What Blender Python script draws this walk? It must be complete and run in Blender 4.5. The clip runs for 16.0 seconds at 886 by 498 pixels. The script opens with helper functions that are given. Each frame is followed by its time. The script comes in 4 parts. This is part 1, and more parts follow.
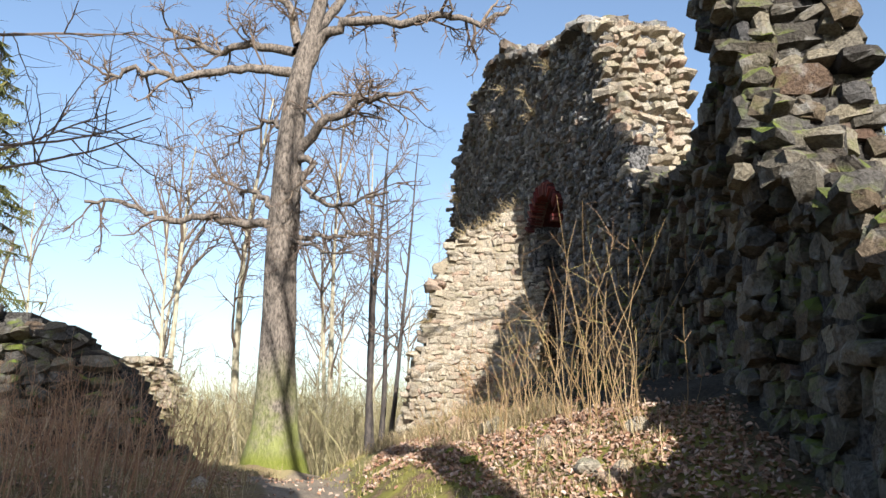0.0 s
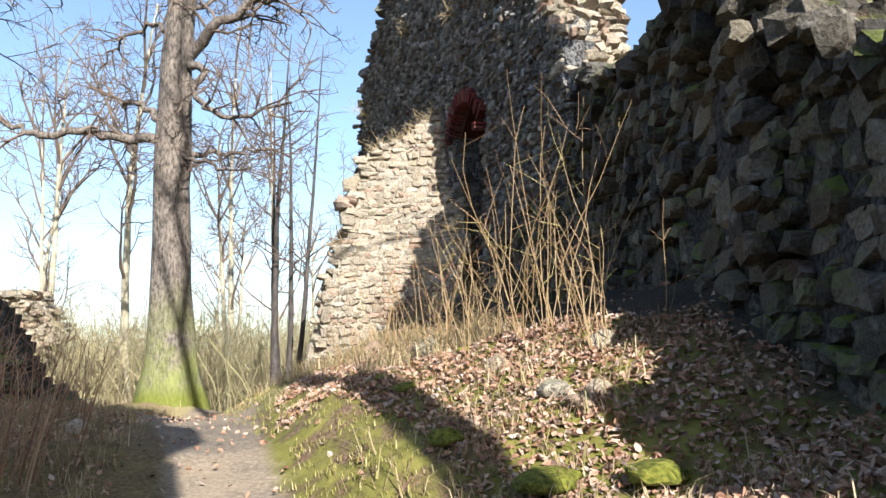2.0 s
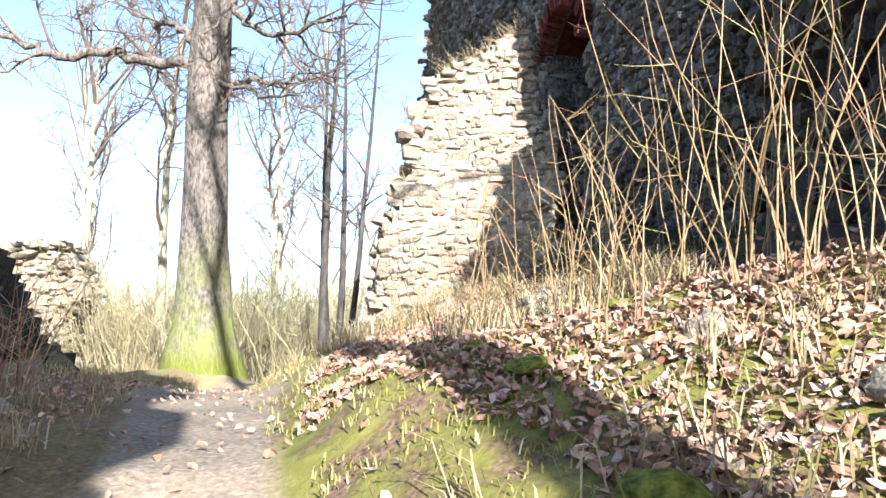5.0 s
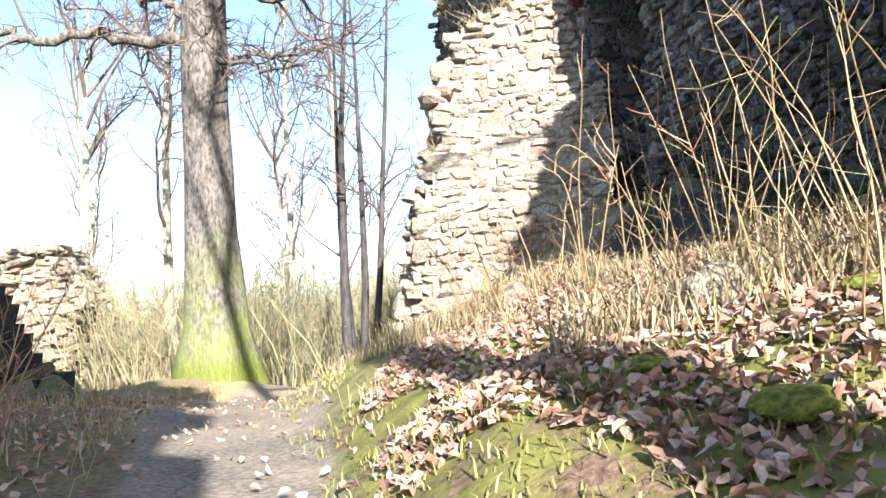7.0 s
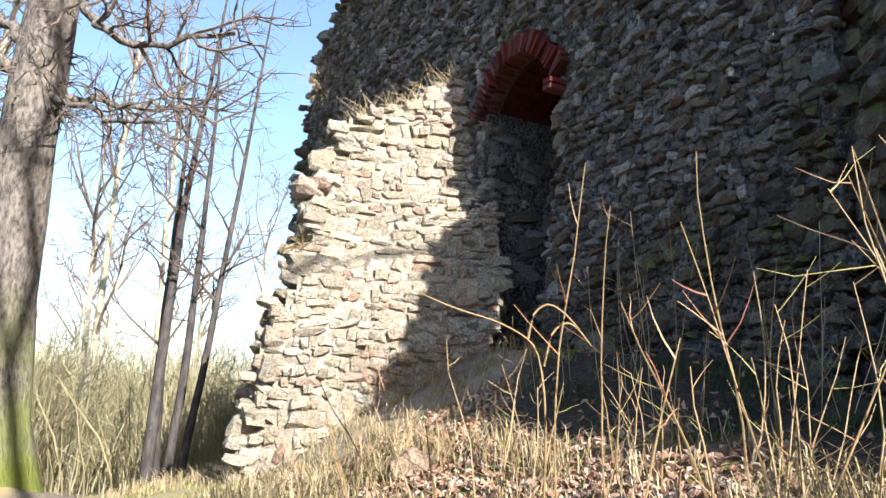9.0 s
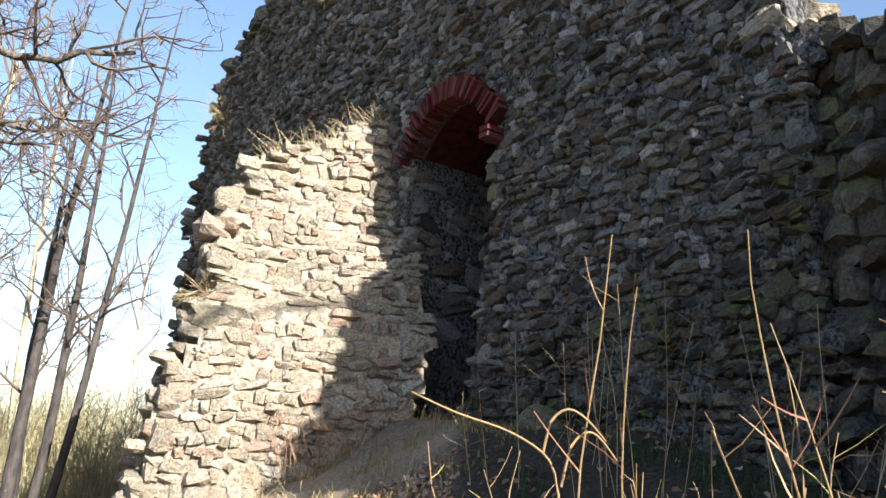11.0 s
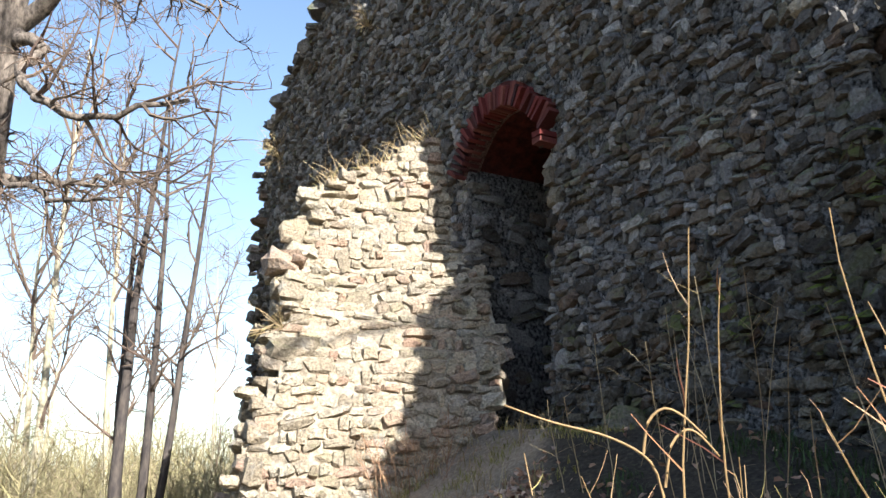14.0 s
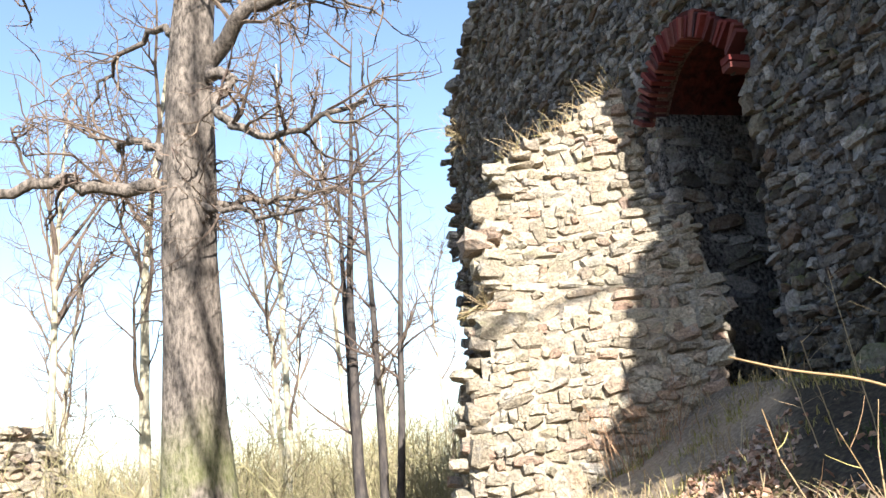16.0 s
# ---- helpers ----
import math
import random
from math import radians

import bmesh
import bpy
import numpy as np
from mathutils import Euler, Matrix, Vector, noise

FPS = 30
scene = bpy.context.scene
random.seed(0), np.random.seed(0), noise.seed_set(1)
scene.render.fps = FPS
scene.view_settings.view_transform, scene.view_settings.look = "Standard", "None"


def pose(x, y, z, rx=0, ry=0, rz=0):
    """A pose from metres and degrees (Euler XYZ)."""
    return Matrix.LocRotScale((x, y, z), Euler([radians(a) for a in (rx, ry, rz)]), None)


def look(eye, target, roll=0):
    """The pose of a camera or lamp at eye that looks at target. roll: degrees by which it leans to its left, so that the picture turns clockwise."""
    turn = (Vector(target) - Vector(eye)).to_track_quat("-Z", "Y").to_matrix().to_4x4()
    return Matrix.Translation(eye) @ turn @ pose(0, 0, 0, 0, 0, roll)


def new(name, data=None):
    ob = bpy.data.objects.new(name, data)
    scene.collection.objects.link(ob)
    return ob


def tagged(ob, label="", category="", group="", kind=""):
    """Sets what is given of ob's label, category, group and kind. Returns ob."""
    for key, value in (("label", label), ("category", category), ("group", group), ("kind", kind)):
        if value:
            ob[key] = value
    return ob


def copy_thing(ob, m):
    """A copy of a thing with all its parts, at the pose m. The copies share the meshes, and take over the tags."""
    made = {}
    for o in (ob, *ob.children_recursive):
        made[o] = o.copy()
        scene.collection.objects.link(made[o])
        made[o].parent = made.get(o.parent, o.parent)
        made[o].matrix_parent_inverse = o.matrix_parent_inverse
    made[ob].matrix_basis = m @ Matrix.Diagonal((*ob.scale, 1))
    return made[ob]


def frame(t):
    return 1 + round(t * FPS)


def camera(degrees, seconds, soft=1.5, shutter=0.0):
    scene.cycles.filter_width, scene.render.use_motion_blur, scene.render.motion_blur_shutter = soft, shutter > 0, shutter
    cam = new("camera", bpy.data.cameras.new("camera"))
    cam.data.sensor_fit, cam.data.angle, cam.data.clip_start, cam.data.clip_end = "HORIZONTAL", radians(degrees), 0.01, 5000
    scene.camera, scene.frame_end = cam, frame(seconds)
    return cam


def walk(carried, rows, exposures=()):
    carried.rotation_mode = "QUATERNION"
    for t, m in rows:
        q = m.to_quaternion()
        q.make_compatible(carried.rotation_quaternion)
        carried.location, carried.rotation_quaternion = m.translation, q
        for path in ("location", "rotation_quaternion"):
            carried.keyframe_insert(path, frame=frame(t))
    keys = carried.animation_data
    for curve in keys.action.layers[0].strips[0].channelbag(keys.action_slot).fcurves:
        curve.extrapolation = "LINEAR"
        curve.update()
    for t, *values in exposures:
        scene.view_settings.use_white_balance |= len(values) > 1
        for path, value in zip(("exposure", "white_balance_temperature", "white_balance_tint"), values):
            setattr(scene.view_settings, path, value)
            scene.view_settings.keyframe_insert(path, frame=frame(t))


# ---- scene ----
cam = camera(57.2, 16.0)
PATH = [
    (0, (2.297, -0.541, 1.358), (2.054, 1.395, 1.798), 0.4),
    (0.5, (2.215, -0.192, 1.337), (2.039, 1.749, 1.784), -0.6),
    (1, (2.088, 0.098, 1.315), (1.889, 2.055, 1.678), -0.7),
    (1.5, (1.956, 0.404, 1.334), (1.947, 2.394, 1.533), -0.7),
    (2, (1.915, 0.782, 1.301), (1.911, 2.763, 1.574), -1.5),
    (2.5, (1.815, 1.228, 1.268), (1.693, 3.211, 1.503), -0.8),
    (3, (1.692, 1.775, 1.226), (1.678, 3.775, 1.226), -0.3),
    (3.5, (1.656, 2.334, 1.175), (1.602, 4.332, 1.214), -2.3),
    (4, (1.64, 2.886, 1.16), (1.448, 4.87, 1.326), -1.7),
    (4.2, (1.632, 3.108, 1.189), (1.453, 5.092, 1.372), -0.6),
    (6.3, (1.05, 4.675, 1.244), (0.925, 6.657, 1.478), 0.3),
    (6.5, (1.01, 4.805, 1.213), (0.862, 6.786, 1.453), -0.7),
    (7, (0.899, 5.274, 1.366), (0.736, 7.261, 1.53), -3.3),
    (7.5, (0.676, 5.603, 1.489), (0.576, 7.583, 1.753), 0.1),
    (8, (0.513, 5.899, 1.592), (0.574, 7.878, 1.878), 2.3),
    (8.5, (0.413, 6.335, 1.749), (0.564, 8.302, 2.078), 3.3),
    (9, (0.332, 6.618, 1.834), (0.601, 8.561, 2.226), 3.6),
    (9.5, (0.239, 6.97, 1.981), (0.614, 8.891, 2.388), 4.4),
    (12, (-0.015, 7.406, 2.109), (0.559, 9.24, 2.665), 3.2),
    (12.5, (-0.015, 7.407, 2.109), (0.569, 9.237, 2.666), 3.0),
    (13, (-0.014, 7.408, 2.109), (0.56, 9.243, 2.661), 3.0),
    (13.5, (-0.014, 7.409, 2.109), (0.538, 9.252, 2.659), 2.2),
    (14, (-0.036, 7.371, 2.107), (0.356, 9.259, 2.638), -0.7),
    (14.5, (-0.033, 7.38, 2.108), (0.259, 9.298, 2.595), -2.3),
    (15, (-0.025, 7.402, 2.108), (0.216, 9.335, 2.563), -2.0),
    (15.5, (-0.006, 7.454, 2.111), (0.113, 9.389, 2.601), -4.7),
    (16, (0.055, 7.62, 2.118), (-0.047, 9.554, 2.617), -5.8),
]
walk(cam, [(t, look(eye, target, roll)) for t, eye, target, roll in PATH],
     exposures=[(0, 1.08, 6500, 10), (1.5, 0.99, 6450, 10), (2.2, 1.42, 6250, 10), (3, 1.7, 6050, 10), (4.2, 1.82, 6000, 10), (7, 1.89, 6000, 10), (8, 1.74, 6100, 10), (9, 1.54, 6200, 10), (12, 1.49, 6450, 10), (14, 1.59, 6450, 10), (16, 1.69, 6450, 10)])


# ---- light ----
SUN_AZ = Vector((0.35, -0.9367))
SUN_EL = radians(28)
world = bpy.data.worlds.new("world")
scene.world = world
world.use_nodes = True
wn = world.node_tree
sky = wn.nodes.new("ShaderNodeTexSky")
sky.sky_type = "NISHITA"
sky.sun_disc = False
sky.sun_elevation = SUN_EL
sky.sun_rotation = math.atan2(SUN_AZ.x, SUN_AZ.y)
sky.air_density, sky.dust_density, sky.ozone_density = 1.0, 1.2, 1.5
wn.nodes["Background"].inputs["Strength"].default_value = 0.108
wn.links.new(sky.outputs[0], wn.nodes["Background"].inputs["Color"])
sun = new("sun", bpy.data.lights.new("sun", "SUN"))
sun.data.energy, sun.data.angle, sun.data.color = 5.0, radians(0.4), (1.0, 0.955, 0.89)
sun.matrix_world = look((0, 0, 30), Vector((0, 0, 30)) - Vector((SUN_AZ.x * math.cos(SUN_EL), SUN_AZ.y * math.cos(SUN_EL), math.sin(SUN_EL))))


# ---- materials ----
def nodes_of(name, rough=0.9):
    m = bpy.data.materials.new(name)
    m.use_nodes = True
    t = m.node_tree
    b = t.nodes["Principled BSDF"]
    b.inputs["Roughness"].default_value = rough
    b.inputs["Specular IOR Level"].default_value = 0.25
    return m, t, b


def noise_node(t, scale, detail=4.0, rough=0.6):
    c = t.nodes.new("ShaderNodeTexCoord")
    n = t.nodes.new("ShaderNodeTexNoise")
    n.inputs["Scale"].default_value, n.inputs["Detail"].default_value = scale, detail
    n.inputs["Roughness"].default_value = rough
    t.links.new(c.outputs["Object"], n.inputs["Vector"])
    return n.outputs["Fac"]


def geo_noise(t, scale, detail=4.0, stretch=(1, 1, 1)):
    g = t.nodes.new("ShaderNodeNewGeometry")
    mp = t.nodes.new("ShaderNodeMapping")
    mp.inputs["Scale"].default_value = stretch
    t.links.new(g.outputs["Position"], mp.inputs["Vector"])
    n = t.nodes.new("ShaderNodeTexNoise")
    n.inputs["Scale"].default_value, n.inputs["Detail"].default_value = scale, detail
    n.inputs["Roughness"].default_value = 0.62
    t.links.new(mp.outputs[0], n.inputs["Vector"])
    return n.outputs["Fac"]


def ramp(t, fac, stops):
    r = t.nodes.new("ShaderNodeValToRGB")
    els = r.color_ramp.elements
    while len(els) < len(stops):
        els.new(0.5)
    for e, (p, c) in zip(els, stops):
        e.position, e.color = p, (*c, 1)
    t.links.new(fac, r.inputs["Fac"])
    return r.outputs["Color"]


def mix(t, fac, a, b, kind="MIX"):
    m = t.nodes.new("ShaderNodeMix")
    m.data_type, m.blend_type = "RGBA", kind
    for sock, v in ((m.inputs["Factor"], fac), (m.inputs["A"], a), (m.inputs["B"], b)):
        if isinstance(v, bpy.types.NodeSocket):
            t.links.new(v, sock)
        elif isinstance(v, tuple):
            sock.default_value = (*v, 1)
        else:
            sock.default_value = v
    return m.outputs["Result"]


def maths(t, op, a, b=0.0):
    m = t.nodes.new("ShaderNodeMath")
    m.operation = op
    m.use_clamp = True
    for sock, v in ((m.inputs[0], a), (m.inputs[1], b)):
        if isinstance(v, bpy.types.NodeSocket):
            t.links.new(v, sock)
        else:
            sock.default_value = v
    return m.outputs[0]


def bump(t, b, height, dist, strength=0.8):
    n = t.nodes.new("ShaderNodeBump")
    n.inputs["Distance"].default_value, n.inputs["Strength"].default_value = dist, strength
    t.links.new(height, n.inputs["Height"])
    t.links.new(n.outputs[0], b.inputs["Normal"])


def random_of(t, island):
    if island:
        return t.nodes.new("ShaderNodeNewGeometry").outputs["Random Per Island"]
    return t.nodes.new("ShaderNodeObjectInfo").outputs["Random"]


def stone_material(name, island, tones, moss=0.25):
    m, t, b = nodes_of(name, 0.92)
    base = ramp(t, random_of(t, island), [(i / (len(tones) - 1), c) for i, c in enumerate(tones)])
    grain = geo_noise(t, 38, 6)
    blotch = geo_noise(t, 5, 5)
    c = mix(t, 0.75, base, ramp(t, grain, [(0.32, (0.3, 0.28, 0.27)), (0.68, (1.35, 1.32, 1.28))]), "MULTIPLY")
    c = mix(t, maths(t, "MULTIPLY", ramp(t, blotch, [(0.55, (0, 0, 0)), (0.68, (1, 1, 1))]), 0.5), c, (0.3, 0.29, 0.27))
    g = t.nodes.new("ShaderNodeNewGeometry")
    sep = t.nodes.new("ShaderNodeSeparateXYZ")
    t.links.new(g.outputs["Normal"], sep.inputs[0])
    up = maths(t, "MULTIPLY", maths(t, "ADD", sep.outputs["Z"], 0.1), ramp(t, geo_noise(t, 2.3, 4), [(0.5, (0, 0, 0)), (0.62, (1, 1, 1))]))
    c = mix(t, maths(t, "MULTIPLY", up, moss * 3), c, (0.12, 0.15, 0.025))
    t.links.new(c, b.inputs["Base Color"])
    bump(t, b, mix(t, 0.45, grain, geo_noise(t, 14, 5)), 0.06, 1.0)
    return m


GREY = [(0.06, 0.055, 0.05), (0.16, 0.153, 0.146), (0.3, 0.29, 0.275), (0.14, 0.14, 0.148), (0.42, 0.41, 0.39), (0.08, 0.074, 0.068), (0.19, 0.165, 0.135), (0.14, 0.1, 0.075)]
# Dark mossy stone whose tones also carry the shade on walls and niche.
DARK_SHADE = [(0.043, 0.039, 0.035), (0.109, 0.099, 0.08), (0.174, 0.152, 0.116), (0.072, 0.071, 0.072), (0.246, 0.217, 0.16), (0.051, 0.046, 0.041), (0.131, 0.104, 0.072), (0.102, 0.065, 0.046)]
# Paler, warmer tones with sunlight in them, for the masonry in the sun.
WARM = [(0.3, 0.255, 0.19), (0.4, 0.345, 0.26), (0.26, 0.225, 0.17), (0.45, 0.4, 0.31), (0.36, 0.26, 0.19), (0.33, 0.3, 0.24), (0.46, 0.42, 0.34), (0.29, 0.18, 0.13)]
stone_grey = stone_material("grey rubble stone", True, GREY)
stone_grey_one = stone_material("grey wall stone", False, GREY)
stone_dark_shade = stone_material("dark mossy stone, shade in tone", True, DARK_SHADE, 0.45)
stone_dark_shade_one = stone_material("dark mossy wall stone, shade in tone", False, DARK_SHADE, 0.45)
stone_warm = stone_material("pale sunlit rubble stone", True, WARM, 0.12)
stone_warm_one = stone_material("pale sunlit wall stone", False, WARM, 0.12)


def two_tone(name, dark, light, scale, rough=0.95, dist=0.03, stretch=(1, 1, 1)):
    m, t, b = nodes_of(name, rough)
    n = geo_noise(t, scale, 6, stretch)
    big = geo_noise(t, scale * 0.13, 3)
    c = ramp(t, n, [(0.38, dark), (0.64, light)])
    c = mix(t, 0.6, c, ramp(t, big, [(0.3, (0.6, 0.58, 0.55)), (0.7, (1.2, 1.2, 1.2))]), "MULTIPLY")
    t.links.new(c, b.inputs["Base Color"])
    bump(t, b, n, dist)
    return m


# Near-black core: shade in the gaps between stones is put into its colour.
mortar = two_tone("shade-dark mortar core", (0.018, 0.016, 0.015), (0.1, 0.094, 0.086), 22, dist=0.06)
lime_face = two_tone("rough weathered lime face", (0.012, 0.012, 0.012), (0.26, 0.255, 0.25), 24, dist=0.12)
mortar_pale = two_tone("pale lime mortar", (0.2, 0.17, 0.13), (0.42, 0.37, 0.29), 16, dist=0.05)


def varied(name, tones, rough=0.85, island=True):
    m, t, b = nodes_of(name, rough)
    base = ramp(t, random_of(t, island), [(i / (len(tones) - 1), c) for i, c in enumerate(tones)])
    c = mix(t, 0.5, base, ramp(t, geo_noise(t, 60, 3), [(0.3, (0.6, 0.6, 0.6)), (0.7, (1.3, 1.3, 1.3))]), "MULTIPLY")
    t.links.new(c, b.inputs["Base Color"])
    return m


brick_mat = varied("old red brick", [(0.09, 0.016, 0.015), (0.14, 0.027, 0.022), (0.035, 0.01, 0.01), (0.17, 0.055, 0.042), (0.06, 0.013, 0.013)], island=False)
arch_joint = two_tone("reddish brick mortar", (0.05, 0.025, 0.02), (0.2, 0.13, 0.11), 30)
# Darker than most bricks: the niche's shade is put into the vault.
vault_shade_mat = two_tone("red brick vault", (0.035, 0.008, 0.007), (0.1, 0.022, 0.016), 9)
leaf_mat = varied("dry oak leaves", [(0.2, 0.1, 0.065), (0.36, 0.21, 0.135), (0.46, 0.32, 0.23), (0.28, 0.155, 0.1), (0.52, 0.41, 0.33), (0.13, 0.07, 0.05)], 0.7)
straw_mat = varied("dry straw grass", [(0.32, 0.24, 0.13), (0.42, 0.34, 0.21), (0.26, 0.18, 0.1), (0.24, 0.22, 0.09)], 0.75)
green_mat = varied("short winter grass", [(0.2, 0.185, 0.045), (0.3, 0.26, 0.09), (0.15, 0.15, 0.03), (0.42, 0.35, 0.19)], 0.8)
ivy_mat = varied("dark ivy green", [(0.03, 0.06, 0.015), (0.06, 0.1, 0.03), (0.04, 0.05, 0.02)], 0.6)
stem_mat = varied("bare orange-brown stems", [(0.33, 0.19, 0.11), (0.42, 0.3, 0.18), (0.24, 0.13, 0.08), (0.36, 0.31, 0.12), (0.3, 0.12, 0.08)], 0.6)
stalk_mat = varied("dry red-brown stalks", [(0.3, 0.17, 0.1), (0.4, 0.25, 0.15), (0.2, 0.1, 0.065), (0.5, 0.37, 0.24)], 0.8)
twig_mat = varied("grey-brown twigs", [(0.09, 0.065, 0.05), (0.16, 0.12, 0.09), (0.12, 0.085, 0.07), (0.2, 0.155, 0.11)], 0.8)
brush_mat = varied("olive brushwood", [(0.26, 0.235, 0.12), (0.33, 0.29, 0.16), (0.18, 0.155, 0.085), (0.3, 0.24, 0.16)], 0.85)
needle_mat = varied("spruce needles", [(0.06, 0.075, 0.025), (0.1, 0.11, 0.035), (0.14, 0.12, 0.04)], 0.8)
bark_pale = two_tone("pale young bark", (0.3, 0.27, 0.19), (0.5, 0.46, 0.34), 14, stretch=(1, 1, 0.3))
bark_dark = two_tone("dark bark", (0.045, 0.04, 0.04), (0.1, 0.085, 0.075), 14, stretch=(1, 1, 0.3))


def oak_bark():
    m, t, b = nodes_of("furrowed oak bark with moss", 0.95)
    n = geo_noise(t, 17, 6, (1, 1, 0.42))
    c = ramp(t, n, [(0.35, (0.05, 0.042, 0.035)), (0.62, (0.22, 0.185, 0.155))])
    g = t.nodes.new("ShaderNodeNewGeometry")
    sep = t.nodes.new("ShaderNodeSeparateXYZ")
    t.links.new(g.outputs["Position"], sep.inputs[0])
    low = t.nodes.new("ShaderNodeMapRange")
    low.inputs["From Min"].default_value, low.inputs["From Max"].default_value = 3.4, 1.4
    t.links.new(sep.outputs["Z"], low.inputs["Value"])
    patch = ramp(t, geo_noise(t, 1.6, 5), [(0.33, (0.05, 0.05, 0.05)), (0.6, (0.9, 0.9, 0.9))])
    c = mix(t, maths(t, "MULTIPLY", low.outputs[0], patch), c, mix(t, n, (0.12, 0.14, 0.035), (0.27, 0.29, 0.1)))
    foot = t.nodes.new("ShaderNodeMapRange")
    foot.inputs["From Min"].default_value, foot.inputs["From Max"].default_value = 0.95, 0.65
    t.links.new(sep.outputs["Z"], foot.inputs["Value"])
    c = mix(t, maths(t, "MULTIPLY", foot.outputs[0], 0.85), c, mix(t, n, (0.09, 0.11, 0.015), (0.19, 0.21, 0.03)))
    t.links.new(c, b.inputs["Base Color"])
    bump(t, b, n, 0.05, 1.0)
    return m


oak_mat = oak_bark()


def ground_material():
    m, t, b = nodes_of("leaf mould, moss and trodden earth", 0.95)
    a = t.nodes.new("ShaderNodeAttribute")
    a.attribute_name = "zones"
    sep = t.nodes.new("ShaderNodeSeparateColor")
    t.links.new(a.outputs["Color"], sep.inputs[0])
    fine = geo_noise(t, 30, 6)
    mid = geo_noise(t, 4, 5)
    big = geo_noise(t, 0.9, 4)
    litter = ramp(t, fine, [(0.3, (0.04, 0.024, 0.017)), (0.5, (0.14, 0.085, 0.055)), (0.72, (0.3, 0.2, 0.135))])
    moss = ramp(t, mid, [(0.3, (0.07, 0.072, 0.012)), (0.7, (0.22, 0.2, 0.05))])
    earth = ramp(t, fine, [(0.3, (0.07, 0.054, 0.04)), (0.5, (0.17, 0.138, 0.104)), (0.72, (0.33, 0.28, 0.215))])
    dry = ramp(t, fine, [(0.3, (0.22, 0.17, 0.08)), (0.7, (0.42, 0.35, 0.19))])
    litter = mix(t, sep.outputs["Blue"], litter, dry)
    # Near black: wall-foot shade is mixed into the bare earth tones.
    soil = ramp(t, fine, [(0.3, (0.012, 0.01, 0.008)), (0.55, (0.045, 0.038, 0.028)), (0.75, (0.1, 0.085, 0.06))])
    mossy = maths(t, "MULTIPLY", sep.outputs["Green"], ramp(t, mix(t, 0.5, big, mid), [(0.4, (0, 0, 0)), (0.5, (1, 1, 1))]))
    c = mix(t, mossy, litter, moss)
    c = mix(t, maths(t, "MULTIPLY", sep.outputs["Blue"], ramp(t, mid, [(0.3, (0.4, 0.4, 0.4)), (0.6, (1, 1, 1))])), c, dry)
    earth = mix(t, ramp(t, big, [(0.38, (0, 0, 0)), (0.62, (0.75, 0.75, 0.75))]), earth, mix(t, fine, (0.16, 0.11, 0.07), (0.42, 0.34, 0.24)))
    worn = ramp(t, maths(t, "ADD", sep.outputs["Red"], maths(t, "SUBTRACT", mid, 0.5)), [(0.35, (0, 0, 0)), (0.65, (1, 1, 1))])
    c = mix(t, worn, c, earth)
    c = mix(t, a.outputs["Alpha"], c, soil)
    t.links.new(c, b.inputs["Base Color"])
    bump(t, b, mix(t, 0.5, fine, mid), 0.025, 0.8)
    return m


ground_mat = ground_material()


# ---- mesh helpers ----
def mesh_of(name, verts, faces, mat, smooth=False):
    me = bpy.data.meshes.new(name)
    me.from_pydata([tuple(v) for v in verts], [], [tuple(f) for f in faces])
    me.materials.append(mat)
    if smooth:
        me.polygons.foreach_set("use_smooth", [True] * len(me.polygons))
    me.update()
    return me


def part(name, me, parent, label="", kind=""):
    ob = new(name, me)
    ob.parent = parent
    return tagged(ob, label, kind=kind)


def lerp(x, table):
    return float(np.interp(x, [a for a, _ in table], [b for _, b in table]))


def rough(x, y, z=0.0, s=1.0):
    return noise.noise(Vector((x * s, y * s, z * s)))


class Tubes:
    """Collects tapered tubes into one mesh."""

    def __init__(self):
        self.verts, self.faces = [], []

    def add(self, pts, r0, r1, sides=4):
        pts = [Vector(p) for p in pts]
        n0, last = len(self.verts), len(pts) - 1
        for i, p in enumerate(pts):
            d = (pts[min(i + 1, last)] - pts[max(i - 1, 0)]).normalized()
            a = d.orthogonal().normalized() if abs(d.z) > 0.95 else d.cross(Vector((0, 0, 1))).normalized()
            b = d.cross(a)
            r = r0 + (r1 - r0) * i / max(last, 1)
            for k in range(sides):
                w = 2 * math.pi * k / sides
                self.verts.append(p + (a * math.cos(w) + b * math.sin(w)) * r)
            if i:
                s = n0 + (i - 1) * sides
                for k in range(sides):
                    k2 = (k + 1) % sides
                    self.faces.append((s + k, s + k2, s + sides + k2, s + sides + k))
        self.faces.append(tuple(n0 + last * sides + k for k in range(sides)))

    def mesh(self, name, mat, smooth=False):
        return mesh_of(name, self.verts, self.faces, mat, smooth)


def wander(rng, p, d, length, steps, bend, lift=0.0):
    """A crooked line of points from p along d."""
    p, d = Vector(p), Vector(d).normalized()
    out = [p.copy()]
    for _ in range(steps):
        d = (d + Vector((rng.gauss(0, bend), rng.gauss(0, bend), rng.gauss(0, bend) + lift))).normalized()
        p = p + d * (length / steps)
        out.append(p.copy())
    return out


